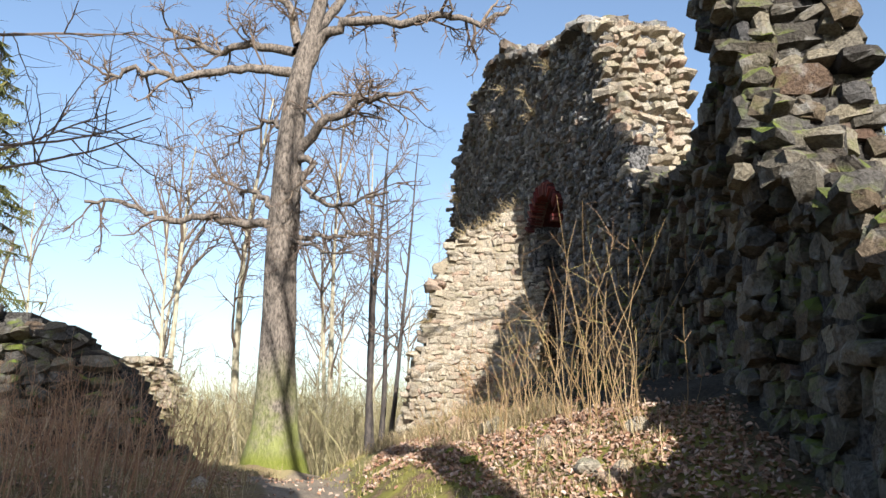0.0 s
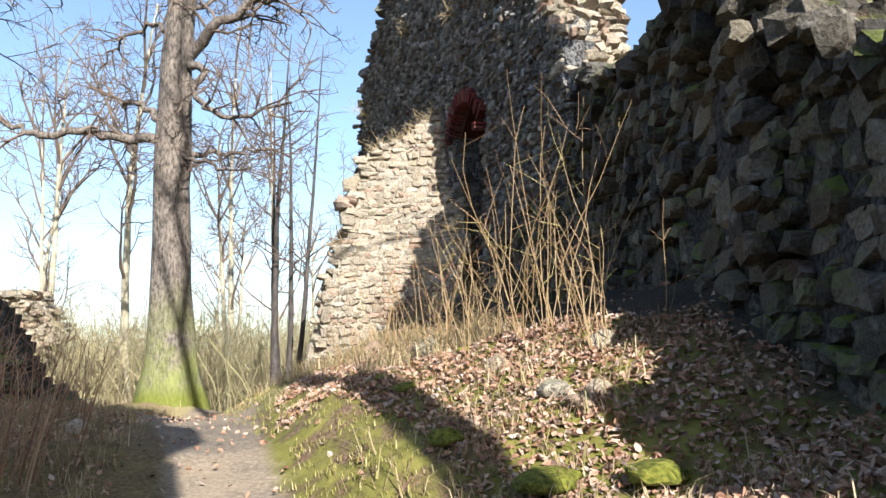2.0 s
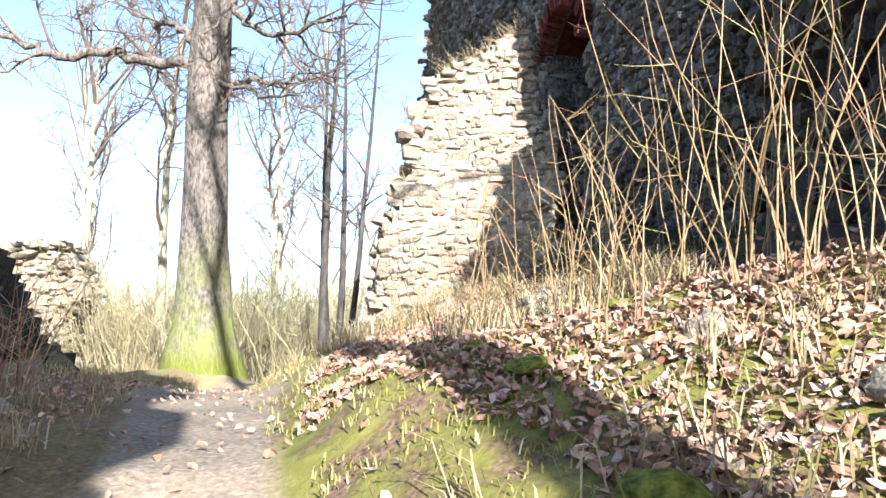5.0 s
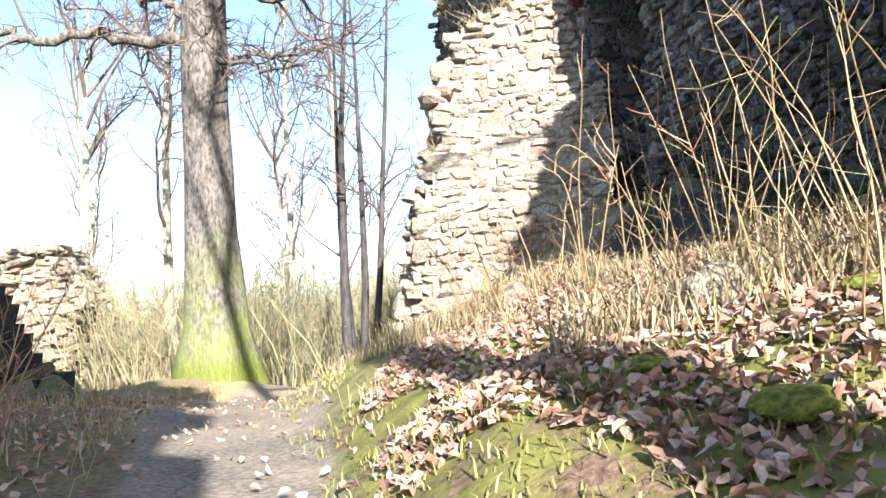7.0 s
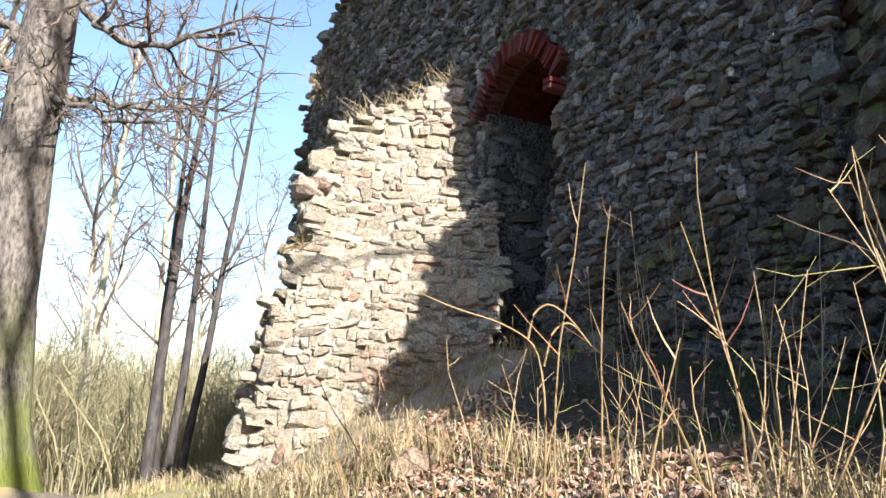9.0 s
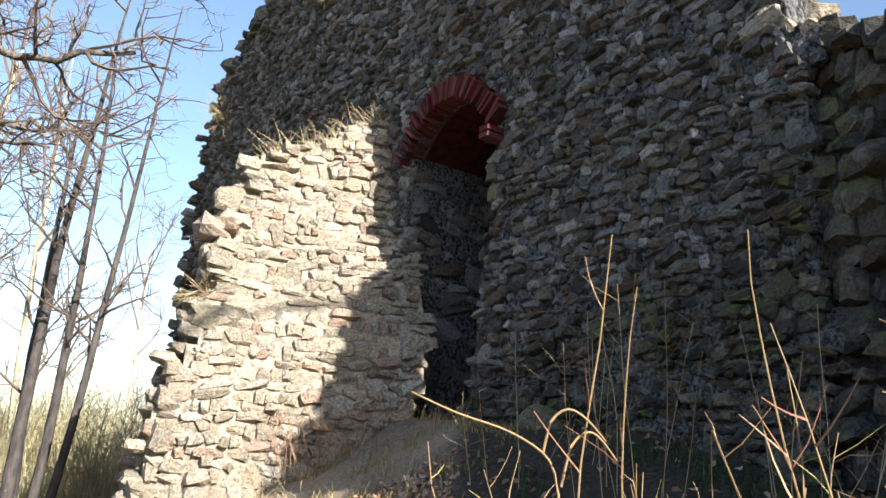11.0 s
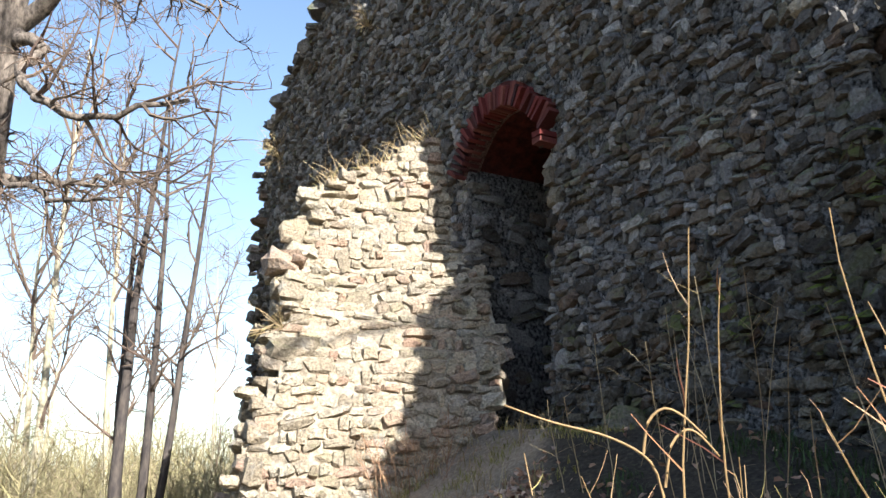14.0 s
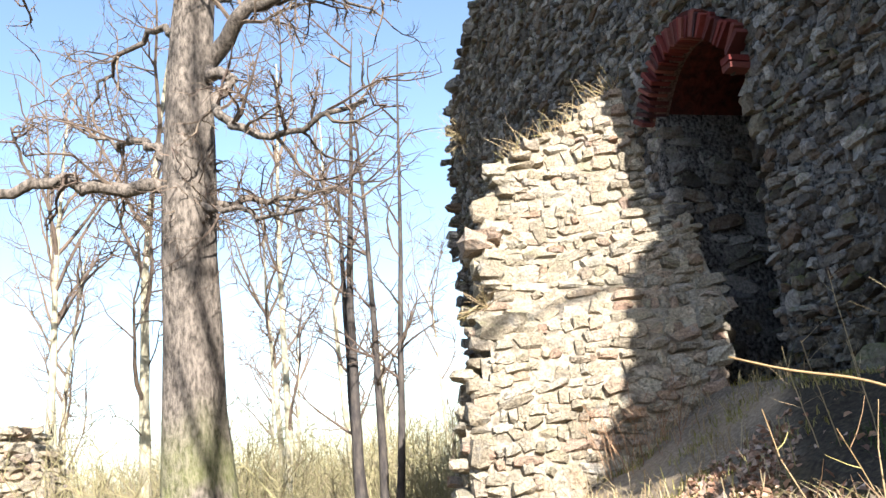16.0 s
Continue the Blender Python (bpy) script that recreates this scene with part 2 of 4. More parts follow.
def twigs(tubes, rng, line, r, length, count, levels, bend=0.22, lift=0.03, start=0.3):
    """Side branches along a line, and their own side branches."""
    for _ in range(count):
        f = start + (1 - start) * rng.random()
        i = min(int(f * (len(line) - 1)), len(line) - 2)
        p = line[i].lerp(line[i + 1], rng.random())
        along = (line[i + 1] - line[i]).normalized()
        side = along.orthogonal().normalized()
        side.rotate(Matrix.Rotation(rng.uniform(0, 6.283), 3, along))
        d = along * rng.uniform(0.4, 1.0) + side
        ln = length * rng.uniform(0.5, 1.15)
        sub = wander(rng, p, d, ln, 5 if levels else 3, bend, lift)
        tubes.add(sub, r, r * 0.35, 4 if levels else 3)
        if levels:
            twigs(tubes, rng, sub, max(r * 0.5, 0.004), ln * 0.5, 5, levels - 1, bend, lift, 0.2)


# ---- stones ----
def stone_variant(seed):
    rng = random.Random(seed)
    bm = bmesh.new()
    bmesh.ops.create_cube(bm, size=1.0)
    bmesh.ops.subdivide_edges(bm, edges=bm.edges[:], cuts=1, use_grid_fill=True)
    for v in bm.verts:
        k = sum(abs(c) > 0.4 for c in v.co)
        v.co *= {1: 1.05, 2: 0.93, 3: 0.83}[k]
        v.co += Vector([rng.uniform(-0.12, 0.12) for _ in range(3)])
    bm.verts.index_update()
    vs = [v.co.copy() for v in bm.verts]
    fs = [tuple(v.index for v in f.verts) for f in bm.faces]
    bm.free()
    return vs, fs


STONES = [stone_variant(s) for s in range(12)]


def stone_spots(rng, surf, u0, u1, v0, v1, w, h, inside, depth=0.2, ragged=0.3, low=0.55):
    """Uneven courses over a surface: matrices of single stones. surf(u, v) gives a place and the outward normal."""
    out, v = [], v0
    while v < v1:
        ch = h * rng.uniform(0.65, 1.45)
        u = u0 - rng.uniform(0, w)
        while u < u1:
            sw = w * rng.choice((0.45, 0.6, 0.8, 1.0, 1.2, 1.7)) * rng.uniform(0.85, 1.15)
            uu, vv = u + sw / 2, v + ch / 2 + 0.35 * h * rough(u, v, 3, 0.8) + rng.uniform(-0.22, 0.22) * h
            u += sw
            if not inside(uu, vv):
                continue
            p, n = surf(uu, vv)
            n = n.normalized()
            tan = Vector((0, 0, 1)).cross(n).normalized()
            up = n.cross(tan)
            big = rng.random() < 0.06
            sh = ch * (1.6 if big else rng.uniform(low, 1.15))
            rot = Matrix.Rotation(rng.gauss(0, 0.2), 3, n) @ Matrix((tan, n, up)).transposed()
            d = depth * rng.uniform(0.8, 1.25)
            place = p - n * (0.3 * depth) + n * (rng.gauss(0, ragged) * 0.06)
            out.append(Matrix.Translation(place) @ rot.to_4x4() @ Matrix.Diagonal((sw * 1.02, d, sh * 1.02, 1)))
        v += ch
    return out


def stones_joined(name, spots, mat, parent, rng, label=""):
    verts, faces = [], []
    for m in spots:
        vs, fs = rng.choice(STONES)
        n0 = len(verts)
        verts.extend(m @ v for v in vs)
        faces.extend(tuple(i + n0 for i in f) for f in fs)
    return part(name, mesh_of(name, verts, faces, mat), parent, label, "stuff")


def cap_spots(rng, place, u0, u1, thick, w, h):
    """Loose stones along the broken top of a wall. place(u, v) gives the top at u, v metres back from the face."""
    out, u = [], u0
    while u < u1:
        v = -0.02
        while v < thick + 0.02:
            s = w * rng.uniform(0.7, 1.4)
            p = place(u + rng.uniform(-0.05, 0.05), v)
            out.append(Matrix.Translation(p + Vector((0, 0, -h * 0.1 + rng.uniform(-0.05, 0.05)))) @ Euler((rng.gauss(0, 0.15), rng.gauss(0, 0.15), rng.uniform(0, 3))).to_matrix().to_4x4() @ Matrix.Diagonal((s, s * rng.uniform(0.7, 1.2), h * rng.uniform(0.7, 1.5), 1)))
            v += w * 0.75
        u += w * 0.7
    return out


PIECES = []


def stones_single(spots, mat, parent, rng):
    """Left for the end of the file: pieces of their own on shared meshes."""
    PIECES.append((spots, mat, parent, rng))


def slab(name, surf, u0, u1, v0, v1, cell, inside, thick, mat, inset=0.07):
    """The solid core of a wall: cells of a surface, with its thickness."""
    nu, nv = int(round((u1 - u0) / cell)), int(round((v1 - v0) / cell))
    idx, verts, faces = {}, [], []

    def vert(i, j, back):
        key = (i, j, back)
        if key not in idx:
            p, n = surf(u0 + i * cell, v0 + j * cell)
            n = n.normalized()
            idx[key] = len(verts)
            flat = Vector((n.x, n.y, 0)).normalized()
            deep = lerp(u0 + i * cell, thick) if isinstance(thick, tuple) else thick
            verts.append(p - n * inset - (flat * deep if back else Vector()))
        return idx[key]

    on = {(i, j) for i in range(nu) for j in range(nv) if inside(u0 + (i + 0.5) * cell, v0 + (j + 0.5) * cell)}
    for i, j in on:
        faces.append([vert(i, j, 0), vert(i, j + 1, 0), vert(i + 1, j + 1, 0), vert(i + 1, j, 0)])
        faces.append([vert(i, j, 1), vert(i + 1, j, 1), vert(i + 1, j + 1, 1), vert(i, j + 1, 1)])
        for di, dj, a, b in ((-1, 0, (0, 0), (0, 1)), (1, 0, (1, 1), (1, 0)), (0, -1, (1, 0), (0, 0)), (0, 1, (0, 1), (1, 1))):
            if (i + di, j + dj) not in on:
                p, q = (i + a[0], j + a[1]), (i + b[0], j + b[1])
                faces.append([vert(*p, 0), vert(*p, 1), vert(*q, 1), vert(*q, 0)])
    ob = new(name, mesh_of(name, verts, faces, mat))
    bm = bmesh.new()
    bm.from_mesh(ob.data)
    bmesh.ops.recalc_face_normals(bm, faces=bm.faces[:])
    bm.to_mesh(ob.data)
    bm.free()
    return ob


# ---- ground ----
PATH_Z = ((-30, -0.3), (0, -0.1), (3, -0.12), (5, 0.02), (6.5, 0.42), (7.5, 0.66), (10, 0.7), (12, 0.66), (14, 0.5), (16, 0.38), (19.5, 0.1), (23, -0.15), (30, -0.6), (60, -3), (300, -9), (2500, -30))
PATH_X = ((-30, 5), (-1, 2.3), (2.5, 1.6), (5, 0.95), (7, 0.2), (10, -0.8), (14, -2.2), (18, -3.0), (24, -4.5), (60, -10))


def ground_z(x, y):
    xp = lerp(y, PATH_X)
    z = lerp(y, PATH_Z)
    d = x - xp
    left = max(0.0, -d - 0.7)
    far = max(0.0, min(1.0, (22 - y) / 4))
    z += (0.55 * max(0.0, min(d - 0.45, 0.6)) + 0.3 * max(0.0, min(d - 1.05, 3.4)) + 0.3 * max(0.0, min(d - 2.2, 2.2)) * max(0.0, min(1.0, (y - 11) / 3))) * far
    z += 0.1 * min(left, 2.5) * far - 0.12 * max(0.0, min(left - 4.5, 40)) * min(1, max(0, (y - 3) / 6))
    z += 0.45 * math.exp(-((x + 4.4) ** 2 + (y - 19.4) ** 2) / 2.2)
    near = max(0.0, min(1.0, (60 - abs(y)) / 20))
    bumps = min(1.0, 0.25 + abs(d) * 0.5)
    z += near * (0.10 * bumps * rough(x, y, 0, 0.9) + 0.05 * bumps * rough(x, y, 5, 2.7) - 0.05 * math.exp(-d * d / 0.3))
    return z


def axis_steps(lo, hi, fine, far):
    steps, v, s = [lo], lo, fine
    a = [lo + fine * i for i in range(int((hi - lo) / fine) + 1)]
    right, left, s = [], [], fine
    v = a[-1]
    while v < far:
        s *= 1.22
        v += s
        right.append(v)
    v, s = a[0], fine
    while v > -far:
        s *= 1.22
        v -= s
        left.append(v)
    return left[::-1] + a + right


def shade_soil_at(x, y):
    """Bare soil, darkened for the shade at the foot of the walls, 0 to 1."""
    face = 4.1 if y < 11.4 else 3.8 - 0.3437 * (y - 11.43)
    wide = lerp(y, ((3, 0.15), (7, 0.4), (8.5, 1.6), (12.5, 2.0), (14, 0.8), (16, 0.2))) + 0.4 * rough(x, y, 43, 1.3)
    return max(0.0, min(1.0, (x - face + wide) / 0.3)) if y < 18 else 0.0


gx, gy = axis_steps(-7, 5, 0.11, 2500), axis_steps(-2, 22, 0.11, 2500)
gv = [(x, y, ground_z(x, y)) for y in gy for x in gx]
nx = len(gx)
gf = [(j * nx + i, j * nx + i + 1, (j + 1) * nx + i + 1, (j + 1) * nx + i) for j in range(len(gy) - 1) for i in range(nx - 1)]
ground = tagged(new("ground", mesh_of("ground", gv, gf, ground_mat, True)), "trodden earth path between leaf-strewn mossy banks", "ground", kind="structure")
zones = ground.data.color_attributes.new("zones", "FLOAT_COLOR", "POINT")
zc = np.zeros((len(gv), 4), np.float32)
for k, (x, y, z) in enumerate(gv):
    d = x - lerp(y, PATH_X)
    half = 0.3 + 0.38 * max(0, min(1, (y - 8) / 4)) * max(0, min(1, (19 - y) / 3))
    zc[k, 0] = max(0.0, min(1.0, (half + 0.35 - abs(d)) / 0.5))
    if d > 2.4 and 12.8 < y < 17:
        zc[k, 0] = 0.75
    zc[k, 1] = 1.0 if 0.2 < d < 3.2 and y < 12 else 0.4
    zc[k, 2] = max(0.0, min(1.0, (y - 10) / 4)) * (1.0 if -1 < d < 1.9 else 0.25 if d < 0 else 0.0)
    zc[k, 3] = shade_soil_at(x, y)
zones.data.foreach_set("color", zc.ravel())

# ---- tower wall with the niche ----
W0, WD, WN = Vector((3.8, 11.43, 0)), Vector((-0.325, 0.9457, 0)), Vector((-0.9457, -0.325, 0))
TOWER_TOP = ((0.3, 5.1), (0.36, 5.9), (0.8, 6.15), (1.05, 6.5), (1.2, 7.2), (1.32, 8.2), (2.0, 8.7), (2.7, 8.8), (4.2, 9.2), (5.5, 9.8), (7.6, 10.7), (9.2, 10.6), (10.3, 10.2), (11.4, 9.6), (12.6, 8.8), (13.0, 8.1), (13.3, 1.0), (15, 0.5))


def top_ragged(u):
    return min(0.35, 0.08 + 0.06 * max(0.0, u - 1)) * rough(u, 0, 0, 1.7)


N0, N1, NS, NA = 3.62, 5.25, 5.55, 6.12


def arch_z(u):
    c = (N0 + N1) / 2
    return NS + (NA - NS) * (1 - ((u - c) / ((N1 - N0) / 2)) ** 2)


def tower_surf(u, v):
    bow = 0.15 * rough(u, v, 9, 0.35) + 0.05 * rough(u, v, 2, 1.3)
    return W0 + WD * u + Vector((0, 0, v)) + WN * bow, WN + Vector((0, 0, 0.03))


def tower_in(u, v):
    if N0 < u < N1 and 2.0 < v < arch_z(u) + 0.17:
        return False
    return 0.02 < u < 14 and v < lerp(u, TOWER_TOP) + top_ragged(u) and u < 13.1 + 0.3 * rough(0, v, 0, 1.2) and u > 0.1 + 0.2 * rough(0, v, 7, 1.4)


def tower_stone_in(u, v):
    c, rad = (N0 + N1) / 2, 0.3
    if N0 - 0.05 < u < N1 + 0.05 and v > NS - 0.1 and v < arch_z(min(max(u, N0), N1)) + rad:
        return False
    return tower_in(u, v)


def bare_course(p):
    """Lower stones that have lost their pale lime coat."""
    return p.z < 4.3 - 0.42 * (p - W0).dot(WD) + 0.5 * rough(p.y, p.z, 2, 1.1)


wall_tower = tagged(slab("wall_tower", tower_surf, 0, 14, 0, 11.2, 0.14, tower_in, ((0.0, 0.45), (0.95, 0.5), (1.25, 1.5)), lime_face, 0.005), "ruined grey rubble-stone tower wall with an arched niche", "wall", kind="structure")
rng = random.Random(11)
spots = stone_spots(rng, tower_surf, 0, 14, 1.0, 11.2, 0.135, 0.088, tower_stone_in, 0.15, 0.4, 0.5)
near_spots = [m for m in spots if 1.3 < (m.translation - W0).dot(WD) < 3.7 and 2.6 < m.translation.z < 5.1 and not bare_course(m.translation)]
near_spots = near_spots[:300]
chosen = {id(m) for m in near_spots}
low = {id(m) for m in spots if id(m) not in chosen and bare_course(m.translation)}
stones_joined("rubble_stones", [m for m in spots if id(m) not in chosen and id(m) not in low], stone_grey, wall_tower, rng)
stones_joined("bare_courses", [m for m in spots if id(m) in low], stone_dark_shade, wall_tower, rng, "dark bare stones of the lower wall")
stones_single(near_spots, stone_grey_one, wall_tower, rng)


# broken end of the tower wall, facing the sun
def end_surf(u, v):
    at = lerp(v, ((2.0, 0.1), (5.1, 0.3), (5.9, 0.42), (6.15, 0.8), (6.5, 0.98), (7.2, 1.14), (8.2, 1.27), (8.7, 1.8)))
    if u > 0.42:
        at = max(at, 1.1)
    return W0 + WD * (at - 0.04 + 0.1 * rough(u, v, 6, 2)) - WN * u + Vector((0, 0, v)), -WD + Vector((0, 0, 0.35))


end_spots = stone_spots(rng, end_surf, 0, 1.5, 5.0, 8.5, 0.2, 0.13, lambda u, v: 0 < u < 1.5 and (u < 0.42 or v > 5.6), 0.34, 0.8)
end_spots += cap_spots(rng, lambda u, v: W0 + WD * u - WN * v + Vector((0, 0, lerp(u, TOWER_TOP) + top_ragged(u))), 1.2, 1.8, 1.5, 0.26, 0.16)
# Same wall as the grey face; its sunlight is put into paler stone.
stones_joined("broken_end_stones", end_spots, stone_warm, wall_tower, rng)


stones_joined("top_stones", cap_spots(rng, lambda u, v: W0 + WD * u - WN * v + Vector((0, 0, lerp(u, TOWER_TOP) + top_ragged(u))), 1.8, 13.0, 1.5, 0.3, 0.16), stone_grey, wall_tower, rng)

# far edge of the tower wall
def edge_surf(u, v):
    return W0 + WD * (13.02 + 0.25 * rough(0, v, 0, 1.2)) - WN * u + Vector((0, 0, v)), WD


stones_joined("edge_stones", stone_spots(rng, edge_surf, 0, 1.5, 0.0, 8.3, 0.26, 0.13, lambda u, v: True, 0.22, 1.2), stone_grey, wall_tower, rng)


# niche: back wall, cheeks and vault
def niche_back(u, v):
    return W0 + WD * u - WN * 1.25 + Vector((0, 0, v)), WN


def niche_far(u, v):
    return W0 + WD * (N1 - 0.03) - WN * u + Vector((0, 0, v)), -WD


def niche_near(u, v):
    return W0 + WD * (N0 + 0.03) - WN * u + Vector((0, 0, v)), WD


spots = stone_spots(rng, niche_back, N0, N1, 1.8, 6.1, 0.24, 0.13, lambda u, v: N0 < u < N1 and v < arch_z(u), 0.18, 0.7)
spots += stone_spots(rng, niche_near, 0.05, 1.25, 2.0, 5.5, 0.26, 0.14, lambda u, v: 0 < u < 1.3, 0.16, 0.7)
# Darker stone stands in for the shade inside the niche.
stones_joined("niche_stones", spots, stone_dark_shade, wall_tower, rng)
cheek = stone_spots(rng, niche_far, 0.05, 1.25, 2.0, 5.5, 0.25, 0.13, lambda u, v: 0 < u < 1.3, 0.16, 0.7)
stones_joined("cheek_stones", cheek, stone_grey, wall_tower, rng)
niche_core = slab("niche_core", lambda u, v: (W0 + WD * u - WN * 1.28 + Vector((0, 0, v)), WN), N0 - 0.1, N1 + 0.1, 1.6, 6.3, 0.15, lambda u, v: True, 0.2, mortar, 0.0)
niche_core.parent = wall_tower
vv, vf = [], []
for i in range(17):
    u = N0 + (N1 - N0) * i / 16
    for off, up in ((0.0, 0.0), (1.35, 0.0), (1.35, 0.3), (0.0, 0.3)):
        vv.append(W0 + WD * u - WN * off + Vector((0, 0, arch_z(u) + up + 0.01)))
    if i:
        a = 4 * (i - 1)
        for k in range(4):
            vf.append((a + k, a + (k + 1) % 4, a + 4 + (k + 1) % 4, a + 4 + k))
part("niche_vault", mesh_of("niche_vault", vv, vf, vault_shade_mat), wall_tower, "red brick niche vault, darkened for its shade")


def brick_mesh():
    bm = bmesh.new()
    bmesh.ops.create_cube(bm, size=1.0)
    bmesh.ops.bevel(bm, geom=bm.edges[:], offset=0.04, segments=1, affect="EDGES")
    r = random.Random(3)
    for v in bm.verts:
        v.co += Vector([r.uniform(-0.03, 0.03) for _ in range(3)])
    me = bpy.data.meshes.new("brick")
    bm.to_mesh(me)
    bm.free()
    me.materials.append(brick_mat)
    return me


av, af = [], []
for i in range(25):
    u = N0 - 0.04 + (N1 - N0 + 0.08) * i / 24
    z = arch_z(min(max(u, N0), N1))
    for off, up in ((0.015, 0.0), (0.2, 0.0), (0.2, 0.27), (0.015, 0.27)):
        av.append(W0 + WD * u - WN * off + Vector((0, 0, z + up - 0.012)))
    if i:
        a = 4 * (i - 1)
        af += [(a + k, a + (k + 1) % 4, a + 4 + (k + 1) % 4, a + 4 + k) for k in range(4)]
part("arch_mortar", mesh_of("arch_mortar", av, af, arch_joint), wall_tower, "reddish mortar between the arch bricks")
BRICK = brick_mesh()
rng = random.Random(5)
count = 31
for i in range(count):
    u = N0 - 0.02 + (N1 - N0 + 0.04) * (i + 0.5) / count
    c = (N0 + N1) / 2
    slope = -2 * (NA - NS) * (u - c) / ((N1 - N0) / 2) ** 2
    up = (Vector((0, 0, 1)) - WD * slope).normalized()
    tan = up.cross(WN).normalized()
    length = 0.27 * rng.uniform(0.85, 1.05)
    p = W0 + WD * u + Vector((0, 0, arch_z(min(max(u, N0), N1)) - 0.02)) + up * (length / 2) + WN * (rng.uniform(-0.05, 0.0))
    b = part("brick", BRICK, wall_tower)
    b.matrix_basis = Matrix.Translation(p) @ Matrix((tan, WN, up)).transposed().to_4x4() @ Matrix.Rotation(rng.gauss(0, 0.06), 4, "Y") @ Matrix.Diagonal((0.046 * rng.uniform(0.85, 1.1), 0.24, length, 1))
for i in range(2):
    b = part("brick", BRICK, wall_tower)
    p = W0 + WD * (N0 - 0.07) + Vector((0, 0, NS - 0.1 - i * 0.075)) + WN * 0.06
    b.matrix_basis = Matrix.Translation(p) @ Matrix((-WD, WN, Vector((0, 0, 1)))).transposed().to_4x4() @ Matrix.Diagonal((0.14, 0.24, 0.06, 1))

# ---- sunlit wall stub beside the niche ----
PIER_Y = ((0.0, 14.75), (1.2, 14.9), (2.4, 15.15), (3.2, 15.45), (3.6, 15.9), (4.3, 16.35), (5.2, 16.75), (6.5, 16.95))
PIER_L = ((0.0, -0.62), (0.9, -0.5), (1.9, -0.36), (2.8, -0.2), (3.1, -0.02), (3.5, 0.06), (4.2, 0.0), (4.5, 0.02), (5.1, 0.24), (5.5, 0.45), (6.4, 1.7))
PIER_R = ((0.0, 2.0), (2.4, 2.0), (2.9, 2.15), (3.4, 2.3), (6.5, 2.25))


def pier_surf(x, z):
    y = lerp(z, PIER_Y) - 0.18 * math.exp(-((x - 0.25) / 0.4) ** 2) * (1 if z < 3.3 else 0) + 0.1 * rough(x, z, 4, 1.2)
    y -= 0.08 * max(0.0, x - 1.2)
    return Vector((x, y, z)), Vector((0.06, -1, 0.25))


def pier_in(x, z):
    top = lerp(x, ((0.2, 5.2), (0.42, 5.5), (1.2, 5.85), (1.6, 6.15), (2.0, 6.35), (2.4, 6.3))) + 0.08 * rough(x, 0, 2, 3)
    return lerp(z, PIER_L) + 0.12 * rough(0, z, 3, 2.2) < x < lerp(z, PIER_R) and z < top


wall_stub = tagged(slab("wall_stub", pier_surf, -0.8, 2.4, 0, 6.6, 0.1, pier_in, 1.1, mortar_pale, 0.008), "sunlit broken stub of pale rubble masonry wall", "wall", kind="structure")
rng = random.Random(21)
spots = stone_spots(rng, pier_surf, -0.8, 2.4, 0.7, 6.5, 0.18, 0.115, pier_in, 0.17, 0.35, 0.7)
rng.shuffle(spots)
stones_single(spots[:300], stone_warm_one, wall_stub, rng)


def pier_side(u, v):
    return Vector((lerp(v, PIER_L) + 0.12 * rough(0, v, 3, 2.2), lerp(v, PIER_Y) + u, v)), Vector((-1, -0.2, 0.15))


side = stone_spots(rng, pier_side, 0, 1.1, 0.4, 5.6, 0.26, 0.13, lambda u, v: True, 0.22, 1.6)
side += stone_spots(rng, lambda u, v: (Vector((lerp(v, PIER_R) + 0.1 * rough(u, v, 5, 1.5), lerp(v, PIER_Y) + u, v)), Vector((1, -0.2, 0.15))), 0, 1.3, 1.0, 3.6, 0.22, 0.12, lambda u, v: True, 0.22, 1.0)
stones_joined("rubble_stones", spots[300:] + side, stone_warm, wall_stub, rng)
knobs = []
for x, y, z, w, h in ((-0.02, 16.45, 4.42, 0.42, 0.3), (0.12, 15.5, 3.28, 0.5, 0.24)):
    knobs.append(Matrix.Translation((x, y, z)) @ Matrix.Rotation(0.1, 4, "Z") @ Matrix.Diagonal((w, 0.45, h, 1)))
stones_single(knobs, stone_warm_one, wall_stub, rng)

# ---- near wall and pillar ----
# The rise from 2.3 to 2.7 is unseen, added to cast a shadow band.
NEAR_TOP = ((-9, 2.0), (-0.2, 1.9), (2.1, 1.7), (2.3, 3.0), (2.7, 3.1), (2.9, 1.9), (3.8, 2.2), (4.5, 2.7), (5.6, 3.3), (6.1, 3.9), (6.4, 4.4), (7.8, 4.6), (8.3, 4.6), (9.5, 4.5), (10.8, 4.8), (11.3, 5.1), (11.9, 5.2))


def near_surf(u, v):
    x = 4.12 + 0.12 * rough(u, v, 13, 0.6) + 0.05 * (v - 2)
    if u > 8:
        x -= 0.12 * (u - 8) * 0.9
    return Vector((x, u, v)), Vector((-1, 0, 0.08))


def near_in(u, v):
    return v < lerp(u, NEAR_TOP) + 0.25 * rough(u, 0, 1, 1.9) and u > -4.7


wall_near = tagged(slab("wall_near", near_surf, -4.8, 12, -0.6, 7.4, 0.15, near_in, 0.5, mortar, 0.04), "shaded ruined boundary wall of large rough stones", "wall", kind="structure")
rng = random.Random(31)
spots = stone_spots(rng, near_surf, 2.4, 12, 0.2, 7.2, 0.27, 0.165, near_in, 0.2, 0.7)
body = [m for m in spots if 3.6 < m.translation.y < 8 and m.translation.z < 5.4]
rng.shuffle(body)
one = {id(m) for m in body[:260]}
# These darker stones hold the near wall's shade in their colour.
stones_single(body[:260], stone_dark_shade_one, wall_near, rng)
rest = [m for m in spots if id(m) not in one]


